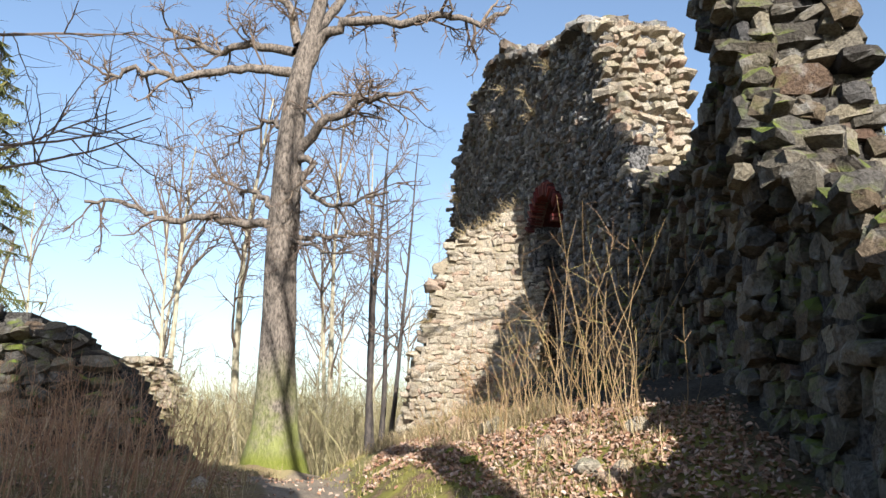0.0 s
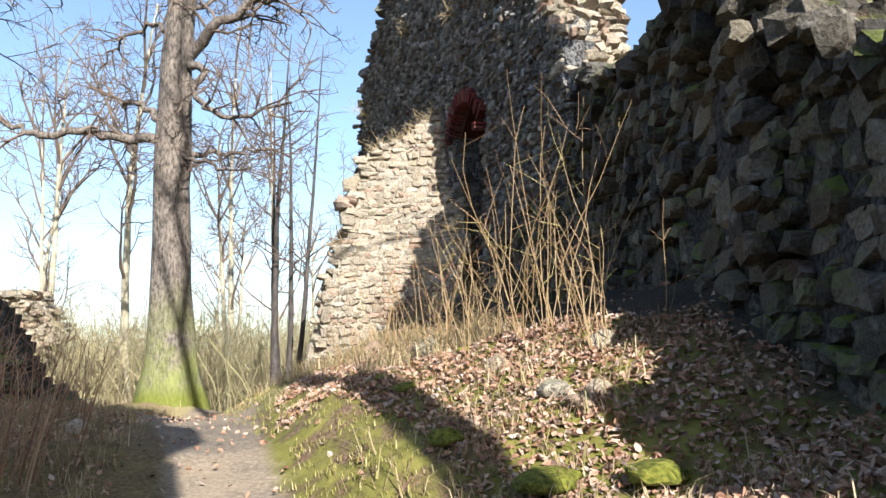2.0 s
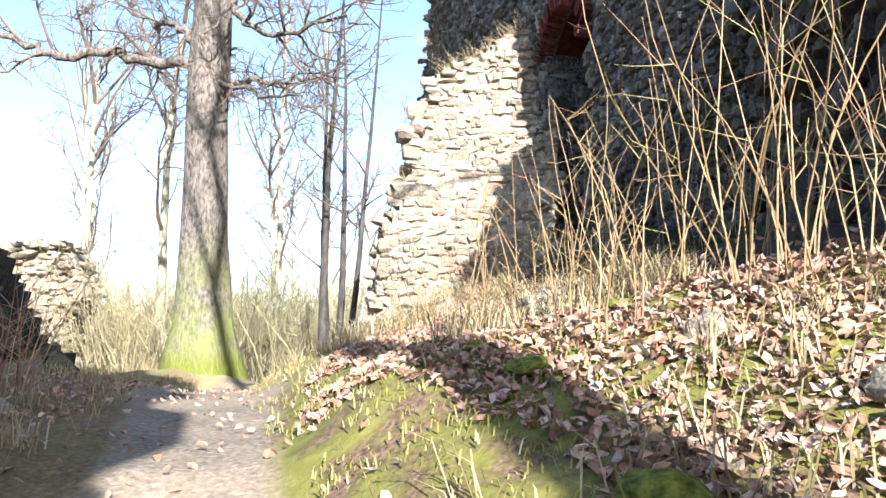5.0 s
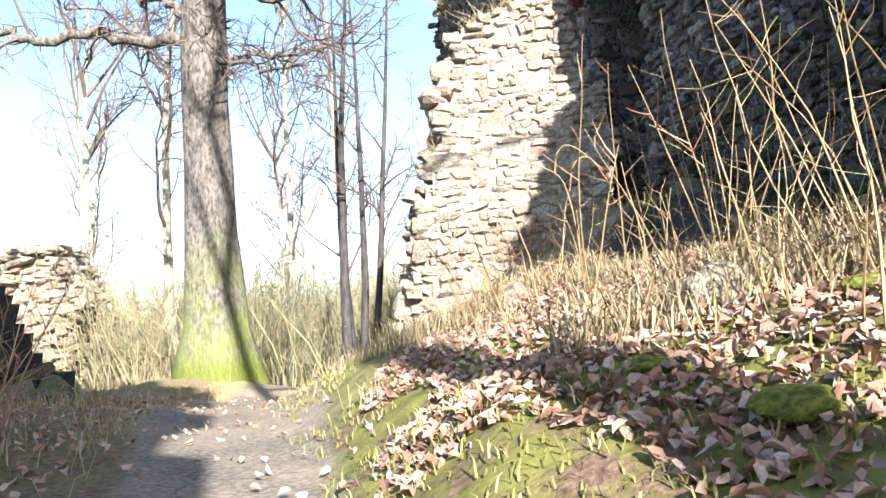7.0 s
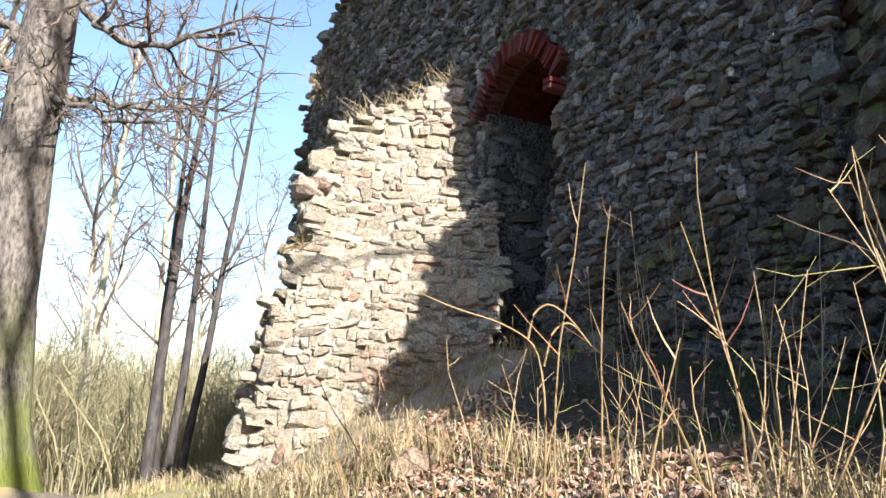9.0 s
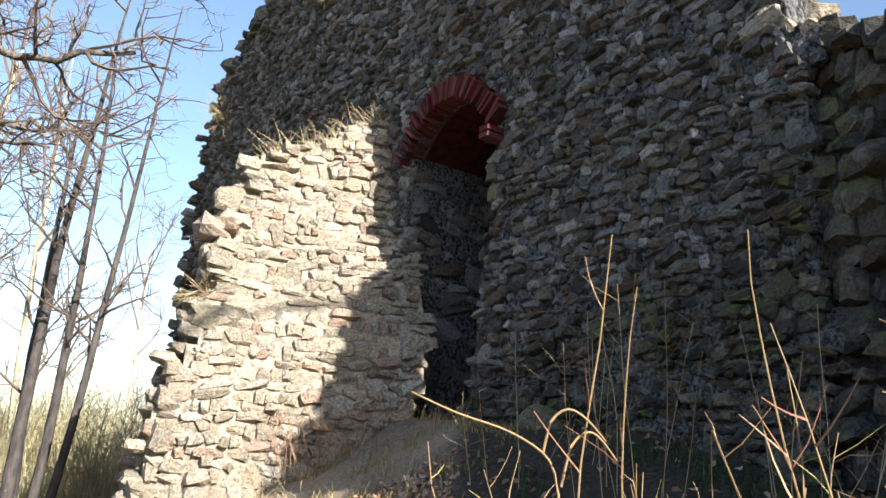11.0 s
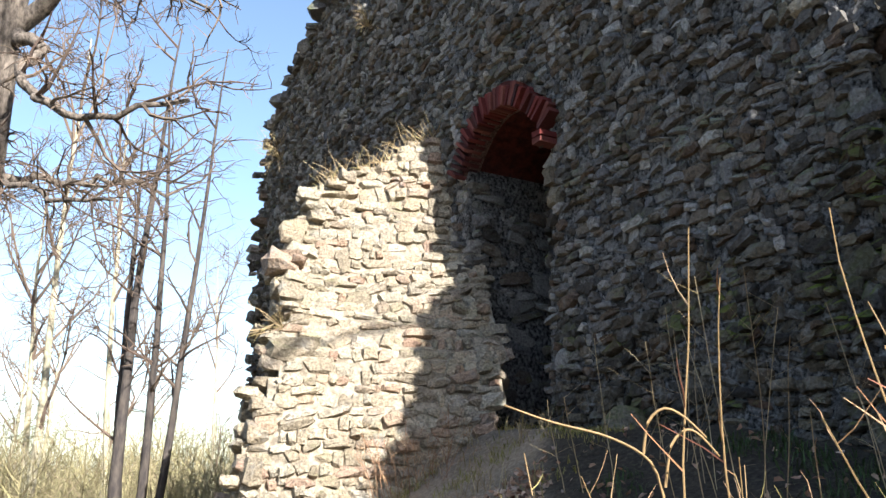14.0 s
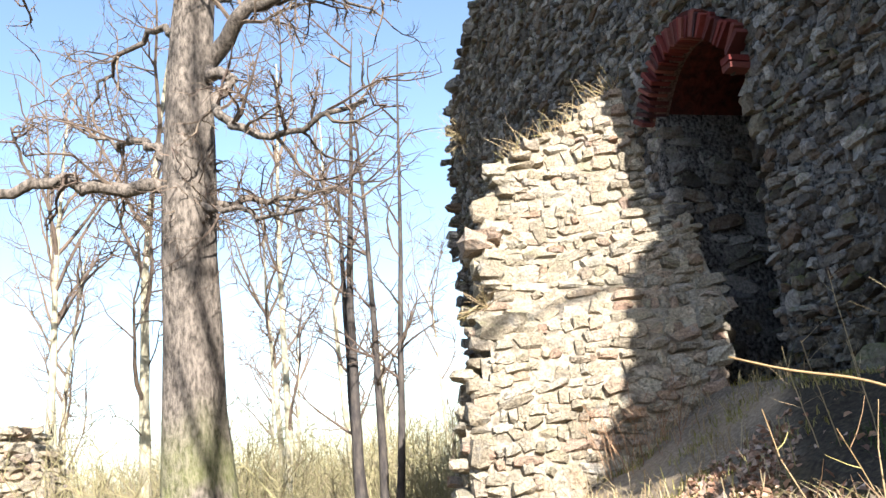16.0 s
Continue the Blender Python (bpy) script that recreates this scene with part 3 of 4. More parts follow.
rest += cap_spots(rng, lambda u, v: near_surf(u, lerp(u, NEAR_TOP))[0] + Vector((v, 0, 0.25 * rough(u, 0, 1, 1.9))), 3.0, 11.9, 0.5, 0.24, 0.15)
stones_joined("rubble_stones", rest, stone_dark_shade, wall_near, rng)


# ---- pillar standing on the near wall ----
PILLAR = ((0.0, 4.1, 5.1, 6.0), (3.4, 4.1, 5.1, 6.0), (4.4, 4.08, 5.0, 6.1), (5.3, 4.05, 4.75, 6.2), (6.4, 4.12, 4.75, 6.4), (7.2, 4.48, 5.0, 6.7), (8.2, 4.82, 5.25, 6.9), (9.0, 5.1, 5.4, 7.0))


def pillar_at(v):
    return [lerp(v, [(row[0], row[k]) for row in PILLAR]) for k in (1, 2, 3)]


def pillar_west(u, v):
    x, _, y = pillar_at(v)
    return Vector((x + 0.12 * rough(u, v, 3, 1.6), y + u, v)), Vector((-1, 0, 0.1))


def pillar_south(u, v):
    x, _, y = pillar_at(v)
    return Vector((x + u, y + 0.12 * rough(u, v, 8, 1.6), v)), Vector((0, -1, 0.1))


def pillar_north(u, v):
    return Vector((pillar_at(v)[0] + u, 7.35 + 0.12 * rough(u, v, 12, 1.6), v)), Vector((0, 1, 0.1))


pv, pf = [], []
for i in range(31):
    x0, x1, y0 = pillar_at(0.3 * i)
    j = 0.08 * rough(0, 0, i, 0.7)
    pv += [(x0 + 0.07 + j, y0 + 0.07, 0.3 * i), (x1 + j, y0 + 0.07, 0.3 * i), (x1 + j, 7.28, 0.3 * i), (x0 + 0.07 + j, 7.28, 0.3 * i)]
    if i:
        n0 = 4 * (i - 1)
        pf += [(n0 + k, n0 + (k + 1) % 4, n0 + 4 + (k + 1) % 4, n0 + 4 + k) for k in range(4)]
pf.append((120, 121, 122, 123))
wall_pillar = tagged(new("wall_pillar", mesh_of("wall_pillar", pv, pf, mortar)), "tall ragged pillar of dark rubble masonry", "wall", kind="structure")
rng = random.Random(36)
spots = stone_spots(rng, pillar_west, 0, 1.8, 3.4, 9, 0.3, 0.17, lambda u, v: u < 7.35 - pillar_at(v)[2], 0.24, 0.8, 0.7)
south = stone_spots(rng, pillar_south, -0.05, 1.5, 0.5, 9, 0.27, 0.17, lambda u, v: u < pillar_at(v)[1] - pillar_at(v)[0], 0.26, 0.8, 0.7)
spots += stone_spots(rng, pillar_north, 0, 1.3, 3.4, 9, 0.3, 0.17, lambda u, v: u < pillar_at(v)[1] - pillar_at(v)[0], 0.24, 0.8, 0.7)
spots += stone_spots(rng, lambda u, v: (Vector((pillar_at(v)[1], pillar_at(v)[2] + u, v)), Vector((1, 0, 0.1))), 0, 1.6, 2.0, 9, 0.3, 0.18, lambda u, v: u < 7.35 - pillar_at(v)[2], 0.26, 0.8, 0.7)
# Pillar takes the near wall's stone, with shade in its tones.
stones_single(south[:220], stone_dark_shade_one, wall_pillar, rng)
stones_joined("rubble_stones", spots + south[220:], stone_dark_shade, wall_pillar, rng)

# ---- ruins beside the tree ----
def far_surf(u, v):
    return Vector((u, 24.0 + 0.25 * rough(u, v, 21, 0.7), v)), Vector((0.1, -1, 0.1))


def far_in(u, v):
    edge = lerp(v, ((-0.5, -9.95), (0.4, -9.85), (1.5, -9.7), (2.3, -9.35), (3.0, -9.6), (3.6, -10.3)))
    return u < edge + 0.12 * rough(0, v, 8, 2) and v < lerp(u, ((-15, 2.6), (-12.5, 3.3), (-11, 3.5), (-9.8, 3.6), (-9.0, 3.2))) + 0.15 * rough(u, 0, 4, 1.5)


wall_far = tagged(slab("wall_far", far_surf, -15, -8.7, -1.5, 4, 0.15, far_in, 1.1, mortar_pale), "weathered remnant of rubble wall among bare bushes", "wall", kind="structure")
rng = random.Random(41)
spots = stone_spots(rng, far_surf, -15, -8.6, -0.6, 3.9, 0.34, 0.15, far_in, 0.24, 1.3)
spots += cap_spots(rng, lambda u, v: Vector((u, 24.0 + v, lerp(u, ((-15, 2.6), (-12.5, 3.3), (-11, 3.5), (-9.8, 3.6), (-9.0, 3.2))) + 0.15 * rough(u, 0, 4, 1.5))), -15, -9.9, 1.1, 0.35, 0.16)
spots += stone_spots(rng, lambda u, v: (Vector((lerp(v, ((-0.5, -9.95), (1.5, -9.7), (2.3, -9.35), (3.0, -9.6), (3.6, -10.3))), 24.0 + u, v)), Vector((1, -0.2, 0))), 0, 1.1, -0.5, 3.4, 0.34, 0.16, lambda u, v: True, 0.26, 1.3)
stones_joined("rubble_stones", spots, stone_warm, wall_far, rng)


def left_surf(u, v):
    return Vector((u, 12.6 + 0.3 * (u + 6) + 0.35 * max(0, v - 0.5), v)) + Vector((0, 0.3 * rough(u, v, 31, 0.7), 0)), Vector((0.3, -1, 0.4))


def left_in(u, v):
    return v < lerp(u, ((-10, 3.9), (-8, 3.7), (-7.0, 3.5), (-6.3, 3.3), (-5.7, 2.75), (-5.2, 2.2), (-4.7, 1.6), (-4.2, 0.9))) + 0.25 * rough(u, 0, 6, 1.6)


wall_left = tagged(slab("wall_left", left_surf, -10, -4, -1.5, 4.2, 0.12, left_in, 1.3, mortar, 0.16), "dark overgrown heap of collapsed stone wall", "wall", kind="structure")
# Heap lies in shade, so its stones take the darkened tones.
stones_joined("rubble_stones", stone_spots(rng, left_surf, -10, -4, -0.5, 4.0, 0.36, 0.2, left_in, 0.3, 1.6), stone_dark_shade, wall_left, rng)


# wall added behind the walker, never in view, to shade the bank
def back_surf(u, v):
    return Vector((u, -5.0, v)), Vector((0, 1, 0))


wall_back = tagged(slab("wall_back", back_surf, 0.2, 5.6, -0.5, 14.3, 0.3, lambda u, v: v < 13.6 + 0.6 * rough(u, 0, 0, 1) and u < 4.5 + 0.9 * rough(0, v, 5, 0.6) + 0.4 * rough(0, v, 2, 1.7), 1.2, mortar), "unseen tall wall added to shade the bank", "wall", kind="structure")

# ---- the oak ----
OAK = Vector((-4.36, 19.3, 0))
rng = random.Random(51)
oak = tagged(new("oak_tree"), "old leafless oak with crooked limbs and mossy foot", "tree")
oak.location = (OAK.x, OAK.y, 0.45)


def oak_at(x, z, y=0.0):
    """A place in the oak, from its foot's axis."""
    return Vector((x + 4.35, y, (z - 0.8) * 0.97 + 0.35))


trunk_line = [oak_at(-4.33, z + 0.0) + Vector((dx, 0, 0)) for z, dx in ((0.2, 0), (0.8, 0), (1.4, 0.0), (2.2, -0.02), (3.2, -0.04), (4.3, -0.05), (5.6, -0.06), (6.7, -0.05), (7.7, -0.02), (8.7, 0.0), (9.6, 0.06), (10.6, 0.15), (11.6, 0.32), (12.4, 0.5), (13.6, 0.75), (15, 0.9), (16.5, 1.2))]
radii = (0.8, 0.66, 0.56, 0.5, 0.455, 0.43, 0.41, 0.41, 0.38, 0.36, 0.34, 0.31, 0.27, 0.22, 0.18, 0.12, 0.05)
tv, tf, sides = [], [], 22
for i, (p, r) in enumerate(zip(trunk_line, radii)):
    for k in range(sides):
        a = 2 * math.pi * k / sides
        rr = r * (1 + 0.05 * math.sin(5 * a + i * 0.3) + 0.10 * rough(math.cos(a), math.sin(a), p.z, 1.2) + (0.16 * max(0, math.sin(4 * a + 0.6)) if i < 2 else 0))
        tv.append(p + Vector((math.cos(a) * rr, math.sin(a) * rr, 0)))
    if i:
        s = (i - 1) * sides
        tf += [(s + k, s + (k + 1) % sides, s + sides + (k + 1) % sides, s + sides + k) for k in range(sides)]
part("trunk", mesh_of("trunk", tv, tf, oak_mat, True), oak, "furrowed trunk, green with moss at its foot")
OAK_LIMBS = (
    ("R1", ((-4.1, 8.8), (-3.4, 9.5), (-2.6, 9.9), (-1.8, 10.08), (-1.1, 10.0)), 0.15, -0.6),
    ("L1", ((-4.4, 11.2), (-5.2, 11.25), (-6.2, 11.1), (-7.3, 10.8), (-8.3, 11.0), (-9.0, 10.6)), 0.15, -0.8),
    ("L2", ((-4.3, 11.8), (-5.7, 12.3), (-6.6, 12.1), (-7.5, 12.7), (-8.6, 13.3)), 0.14, 0.6),
    ("R2", ((-4.1, 11.0), (-3.5, 12.2), (-2.6, 12.5), (-1.0, 12.4), (-0.1, 12.4), (0.8, 12.0), (1.6, 12.4)), 0.17, -0.5),
    ("S1", ((-4.1, 8.8), (-3.6, 8.3), (-3.72, 7.8), (-3.3, 7.2), (-2.5, 6.9), (-1.3, 7.1)), 0.11, -1.0),
    ("B1", ((-4.5, 6.75), (-5.6, 6.83), (-6.2, 7.0), (-7.2, 6.8), (-7.8, 7.05), (-8.7, 7.4), (-9.3, 7.25)), 0.13, -0.7),
    ("B2", ((-4.6, 7.2), (-5.3, 7.85), (-5.8, 8.0), (-6.6, 8.4)), 0.09, 0.7),
    ("B3", ((-4.3, 6.4), (-3.7, 6.45), (-3.1, 6.6), (-2.4, 6.7), (-1.8, 6.5)), 0.08, 0.5),
    ("B4", ((-4.3, 6.5), (-3.6, 6.1), (-2.8, 5.7), (-2.0, 5.5)), 0.06, -1.2),
    ("T1", ((-4.0, 12.2), (-3.3, 13.4), (-3.0, 14.6), (-3.4, 16)), 0.16, 0.8),
    ("T2", ((-4.2, 12.0), (-4.6, 13.4), (-5.6, 14.4), (-6.2, 15.6)), 0.15, 0.6),
    ("C1", ((-4.5, 9.6), (-5.3, 10.0), (-6.2, 9.9), (-7.0, 9.4)), 0.07, 1.2),
    ("C2", ((-4.2, 10.0), (-3.4, 10.9), (-2.4, 11.2), (-1.5, 11.0)), 0.07, 1.6),
)
crown = Tubes()
for nm, pts, r, yy in OAK_LIMBS:
    ctrl = [oak_at(x, z, yy * i / max(1, len(pts) - 1) * 1.6) for i, (x, z) in enumerate(pts)]
    line = []
    for a, b in zip(ctrl[:-1], ctrl[1:]):
        for k in range(4):
            p = a.lerp(b, k / 4)
            line.append(p + (Vector((rng.gauss(0, 0.05), rng.gauss(0, 0.05), rng.gauss(0, 0.05))) if line else Vector()))
    line.append(ctrl[-1])
    limb = Tubes()
    limb.add(line, r, r * 0.3, 8)
    part("limb", limb.mesh("limb", oak_mat, True), oak)
    twigs(crown, rng, line, r * 0.28, 1.5, 13, 2, 0.28, 0.02, 0.15)
for k in range(70):
    a = rng.uniform(0, 6.283)
    p = oak_at(-4.35, rng.uniform(6.0, 7.2)) + Vector((math.cos(a) * 0.35, math.sin(a) * 0.35, 0))
    crown.add(wander(rng, p, (math.cos(a), math.sin(a), rng.uniform(-0.4, 0.5)), rng.uniform(0.4, 1.0), 4, 0.35), 0.014, 0.004, 3)
part("twig_mass", crown.mesh("twig_mass", twig_mat), oak, "dense grey-brown bare twigs", "stuff")


# ---- other trees ----
def bare_tree(name, seed, height, r, mat, label, fork=0.45, spread=1.0):
    rng = random.Random(seed)
    tree = tagged(new(name), label, "tree")
    t, c = Tubes(), Tubes()
    line = wander(rng, (0, 0, -0.6), (rng.uniform(-0.03, 0.03), 0, 1), height + 0.6, 14, 0.035, 0.06)
    t.add(line, r, r * 0.15, 9)
    part("trunk", t.mesh("trunk", mat, True), tree)
    for _ in range(7):
        i = rng.randint(int(fork * 14), 12)
        a = rng.uniform(0, 6.283)
        br = wander(rng, line[i], (math.cos(a) * 0.6 * spread, math.sin(a) * 0.6 * spread, 1), height * rng.uniform(0.22, 0.4), 7, 0.14, 0.06)
        c.add(br, r * 0.35, 0.01, 5)
        twigs(c, rng, br, r * 0.14, height * 0.12, 8, 1, 0.2, 0.05)
    twigs(c, rng, line, r * 0.14, height * 0.12, 10, 1, 0.2, 0.04, 0.3)
    part("branch_mass", c.mesh("branch_mass", twig_mat), tree, kind="stuff")
    return tree


def stand(tree, x, y, turn=0, scale=1.0, lean=0.0):
    tree.matrix_basis = pose(x, y, ground_z(x, y), lean, 0, turn) @ Matrix.Scale(scale, 4)
    return tree


forked = stand(bare_tree("ash_tree", 1, 12, 0.15, bark_pale, "slender bare young tree with a forked stem", 0.4), -10.9, 27.0)
slim = stand(bare_tree("birch_tree", 2, 14, 0.13, bark_pale, "slim pale bare tree behind the path", 0.35, 0.7), -5.5, 28)
mossy = stand(bare_tree("hornbeam_tree", 3, 13, 0.17, bark_pale, "mossy bare tree growing beside the oak", 0.4), -7.7, 25.5)


def clump(name, seed, label):
    rng = random.Random(seed)
    tree = tagged(new(name), label, "tree")
    c = Tubes()
    for k in range(4):
        t = Tubes()
        line = wander(rng, ((k - 1.5) * 0.16, rng.uniform(-0.2, 0.2), -0.6), ((-0.03, 0.02, 0.06, 0.1)[k], rng.uniform(-0.03, 0.03), 1), rng.uniform(10, 13), 12, 0.03, 0.02)
        t.add(line, 0.14 - 0.015 * k, 0.012, 8)
        part("trunk", t.mesh("trunk", bark_dark, True), tree)
        twigs(c, rng, line, 0.03, 1.6, 9, 1, 0.18, 0.05, 0.35)
    part("branch_mass", c.mesh("branch_mass", twig_mat), tree, kind="stuff")
    return tree


stand(clump("alder_tree", 7, "dark many-stemmed bare tree beside the wall stub"), -2.15, 21.0, scale=0.85)
GROUP = "bare trees of the wood"
variants = [forked, slim, mossy]
for v in variants:
    tagged(v, group=GROUP)
rng = random.Random(61)
for x, y, s in ((-4.3, 30.5, 0.95), (-7.0, 35, 1.0), (-14.0, 33, 1.0), (-17, 39, 1.05), (-1.9, 38, 0.8), (-19, 31, 0.9), (-10, 46, 1.0), (-5.0, 44, 0.9), (-25, 36, 1.0), (-13, 52, 1.0)):
    v = rng.choice(variants)
    turn = rng.uniform(0, 360)
    copy_thing(v, pose(x, y, ground_z(x, y), 0, 0, turn) @ Matrix.Scale(s, 4))


def shade_tree():
    """Tall tree outside the boundary wall whose shadow runs over the bank and up the oak."""
    rng = random.Random(65)
    tree = tagged(new("ash_tree"), "tall bare crooked tree standing outside the boundary wall", "tree")
    t, c = Tubes(), Tubes()
    line = [Vector((x, rng.uniform(-0.1, 0.1), z)) for x, z in ((-0.2, -0.8), (-0.15, 2), (-0.08, 5), (-0.05, 7), (-0.05, 9), (-0.25, 10.5), (-0.65, 12), (-1.2, 14), (-1.05, 15.5), (-1.35, 17), (-1.1, 18.6), (-1.35, 20), (-1.2, 22.5))]
    t.add(line[:6], 0.24, 0.15, 10)
    t.add(line[5:], 0.13, 0.06, 10)
    part("trunk", t.mesh("trunk", bark_dark, True), tree)
    for i, side, ln in ((6, 1, 5), (7, -1, 4.5), (8, 1, 4), (9, -1, 3.6), (9, 1, 3), (10, -1, 3), (11, 1, 2.4)):
        br = wander(rng, line[i], (side * 0.8, rng.uniform(-0.5, 0.5), 1), ln, 8, 0.18, 0.03)
        c.add(br, 0.075, 0.02, 6)
        twigs(c, rng, br, 0.025, 1.3, 7, 1, 0.22, 0.03)
    part("branch_mass", c.mesh("branch_mass", twig_mat), tree, kind="stuff")
    return tree


stand(shade_tree(), 5.6, -3.6)


def limb_tree():
    """Bare tree beside the path whose long limbs reach over it."""
    rng = random.Random(68)
    tree = tagged(new("ash_tree"), "bare tree with long thin limbs reaching over the path", "tree")
    t, c = Tubes(), Tubes()
    line = wander(rng, (0, 0, -0.5), (-0.03, 0, 1), 12, 10, 0.03, 0.05)
    t.add(line, 0.2, 0.05, 9)
    part("trunk", t.mesh("trunk", bark_dark, True), tree)
    for z, dy, up, ln in ((3.4, 0.1, 0.1, 5.4), (4.0, 0.3, 0.16, 5.2), (4.6, -0.05, 0.22, 5.6), (5.2, 0.2, 0.28, 5.0), (3.0, 0.4, 0.2, 5.0)):
        br = wander(rng, (0.1, 0, z), (1, dy, up), ln, 9, 0.09, 0.01)
        c.add(br, 0.045, 0.008, 5)
        twigs(c, rng, br, 0.011, 1.2, 12, 1, 0.16, 0.02, 0.3)
    part("branch_mass", c.mesh("branch_mass", twig_mat), tree, kind="stuff")
    return tree


stand(limb_tree(), -7.6, 7.2)


def spruce():
    rng = random.Random(71)
    tree = tagged(new("spruce_tree"), "green-brown spruce with drooping branches", "tree")
    t = Tubes()
    t.add([(0, 0, -0.5), (0, 0, 6), (0, 0, 13)], 0.2, 0.02, 8)
    part("trunk", t.mesh("trunk", bark_dark, True), tree)
    c = Tubes()
    for k in range(95):
        z = rng.uniform(3.0, 12.6)
        a = rng.uniform(0, 6.283)
        ln = (13.4 - z) * 0.22 + 0.3
        br = wander(rng, (0, 0, z), (math.cos(a), math.sin(a), -0.1), ln, 5, 0.1, -0.06)
        c.add(br, 0.03, 0.01, 3)
        for _ in range(34):
            i = rng.randint(0, 4)
            p = br[i].lerp(br[i + 1], rng.random())
            c.add(wander(rng, p, (rng.gauss(0, 1), rng.gauss(0, 1), -0.9), 0.32, 1, 0.1), 0.022, 0.006, 3)
    part("foliage", c.mesh("foliage", needle_mat), tree, kind="stuff")
    return tree


stand(spruce(), -13.2, 19.5)


def brush(seed, mat, height, stems, label, name="bush", cat="bush", wide=0.9, r=0.009, arch=0.12, single=False):
    rng = random.Random(seed)
    bush = tagged(new(name), label, cat)
    c = Tubes()
    for _ in range(stems):
        a, q = rng.uniform(0, 6.283), wide * math.sqrt(rng.random()) * 0.5
        line = wander(rng, (math.cos(a) * q, math.sin(a) * q, -0.1), (math.cos(a) * 0.22, math.sin(a) * 0.22, 1), height * rng.uniform(0.5, 1.1), 6, arch, 0.0)
        c.add(line, r * rng.uniform(0.7, 1.2), 0.002, 4 if single else 3)
        twigs(c, rng, line, r * 0.4, height * 0.22, 3 if single else 5, 0, 0.15, 0.05, 0.3)
        if single:
            part("stem", c.mesh("stem", mat), bush)
            c = Tubes()
    if not single:
        part("stem_tangle", c.mesh("stem_tangle", mat), bush, kind="stuff")
    return bush


BR = [brush(80 + k, brush_mat, 2.5, 42, "leafless olive-brown bush behind the path", wide=2.2, r=0.012) for k in range(3)]
rng = random.Random(81)
for k in range(170):
    y = 23.5 + 40 * (k / 170) ** 1.6 + rng.uniform(-0.5, 0.5)
    x = rng.uniform(-2.5 - 0.62 * y, -0.9 - 0.02 * y) + 1.0
    if k > 2 and -15 < x < -8.6 and 22 < y < 25.6:
        continue
    s = rng.uniform(0.9, 1.5) * (1 + (y - 23) / 45)
    m = pose(x, y, ground_z(x, y), 0, 0, rng.uniform(0, 360)) @ Matrix.Scale(s, 4)
    if k < 3:
        tagged(BR[k], group="bushes of the wood").matrix_basis = m
    else:
        copy_thing(BR[k % 3], m)

# far wood along the horizon
wood = Tubes()
rng = random.Random(91)
for k in range(9000):
    a = rng.uniform(-1.0, 0.35)
    d = rng.uniform(60, 120)
    x, y = d * math.sin(a), d * math.cos(a)
    z = ground_z(x, y)
    hgt = rng.uniform(4.5, 9.5)
    wood.add(wander(rng, (x, y, z - 0.3), (rng.gauss(0, 0.2), rng.gauss(0, 0.2), 1), hgt, 3, 0.2), 0.06, 0.015, 3)
tagged(new("far_wood", wood.mesh("far_wood", brush_mat)), "hazy leafless wood along the horizon", "wood", kind="stuff")

# unseen wood added on the other sides, to cut the low sky light
wood = Tubes()
rng = random.Random(92)
for k in range(2600):
    a = rng.uniform(0.75, 5.2)
    d = rng.uniform(38, 75)
    x, y = d * math.sin(a), d * math.cos(a)
    line = wander(rng, (x, y, ground_z(x, y) - 0.5), (rng.gauss(0, 0.05), rng.gauss(0, 0.05), 1), rng.uniform(9, 14), 4, 0.05)
    wood.add(line, 0.22, 0.06, 4)
    twigs(wood, rng, line, 0.06, 3.0, 4, 0, 0.2, 0.1, 0.2)
tagged(new("surrounding_wood", wood.mesh("surrounding_wood", bark_dark)), "unseen leafless wood added to block low sky light", "wood", kind="stuff")

# ---- shrub stems on the bank ----
shrub = brush(101, stem_mat, 2.1, 24, "tall bare orange-brown shrub on the bank", "shrub", "shrub", 0.7, 0.007, 0.14, True)
stand(shrub, 2.85, 7.6)
for k, (x, y, h, n, w) in enumerate(((1.8, 9.2, 1.1, 12, 0.9), (2.9, 8.8, 1.4, 10, 0.8), (1.1, 10.2, 0.95, 16, 1.0), (2.0, 10.2, 1.1, 10, 0.9), (2.45, 8.3, 1.6, 13, 0.9), (1.9, 7.7, 1.1, 8, 0.8), (3.3, 6.9, 1.2, 10, 0.7), (0.85, 11.6, 0.8, 14, 0.9))):
    stand(brush(110 + k, stem_mat, h, n, "bare upright stems of a young shrub", "shrub", "shrub", w, 0.006, 0.1, True), x, y)

for k, (x, y, h) in enumerate(((2.9, 10.6, 1.3), (2.5, 11.6, 1.2), (3.2, 9.6, 1.1), (2.2, 12.6, 0.9), (3.3, 10.2, 0.8))):
    stand(brush(150 + k, straw_mat, h, 9, "thin dead stalks at the shaded wall foot", "stalk_clump", "weeds", 0.9, 0.0035, 0.05), x, y)

# a few single long shoots
def shoot(seed, x, y, h, lean, label="single long bare shoot, golden in sunlight"):
    rng = random.Random(seed)
    ob = tagged(new("shoot"), label, "twig")
    c = Tubes()
    line = wander(rng, (0, 0, -0.05), (lean, 0.05, 1), h, 8, 0.05, 0)
    c.add(line, 0.0055, 0.002, 5)
    twigs(c, rng, line, 0.004, h * 0.2, 3, 0, 0.1, 0.1, 0.4)
    part("stem", c.mesh("stem", stem_mat), ob)
    return stand(ob, x, y)


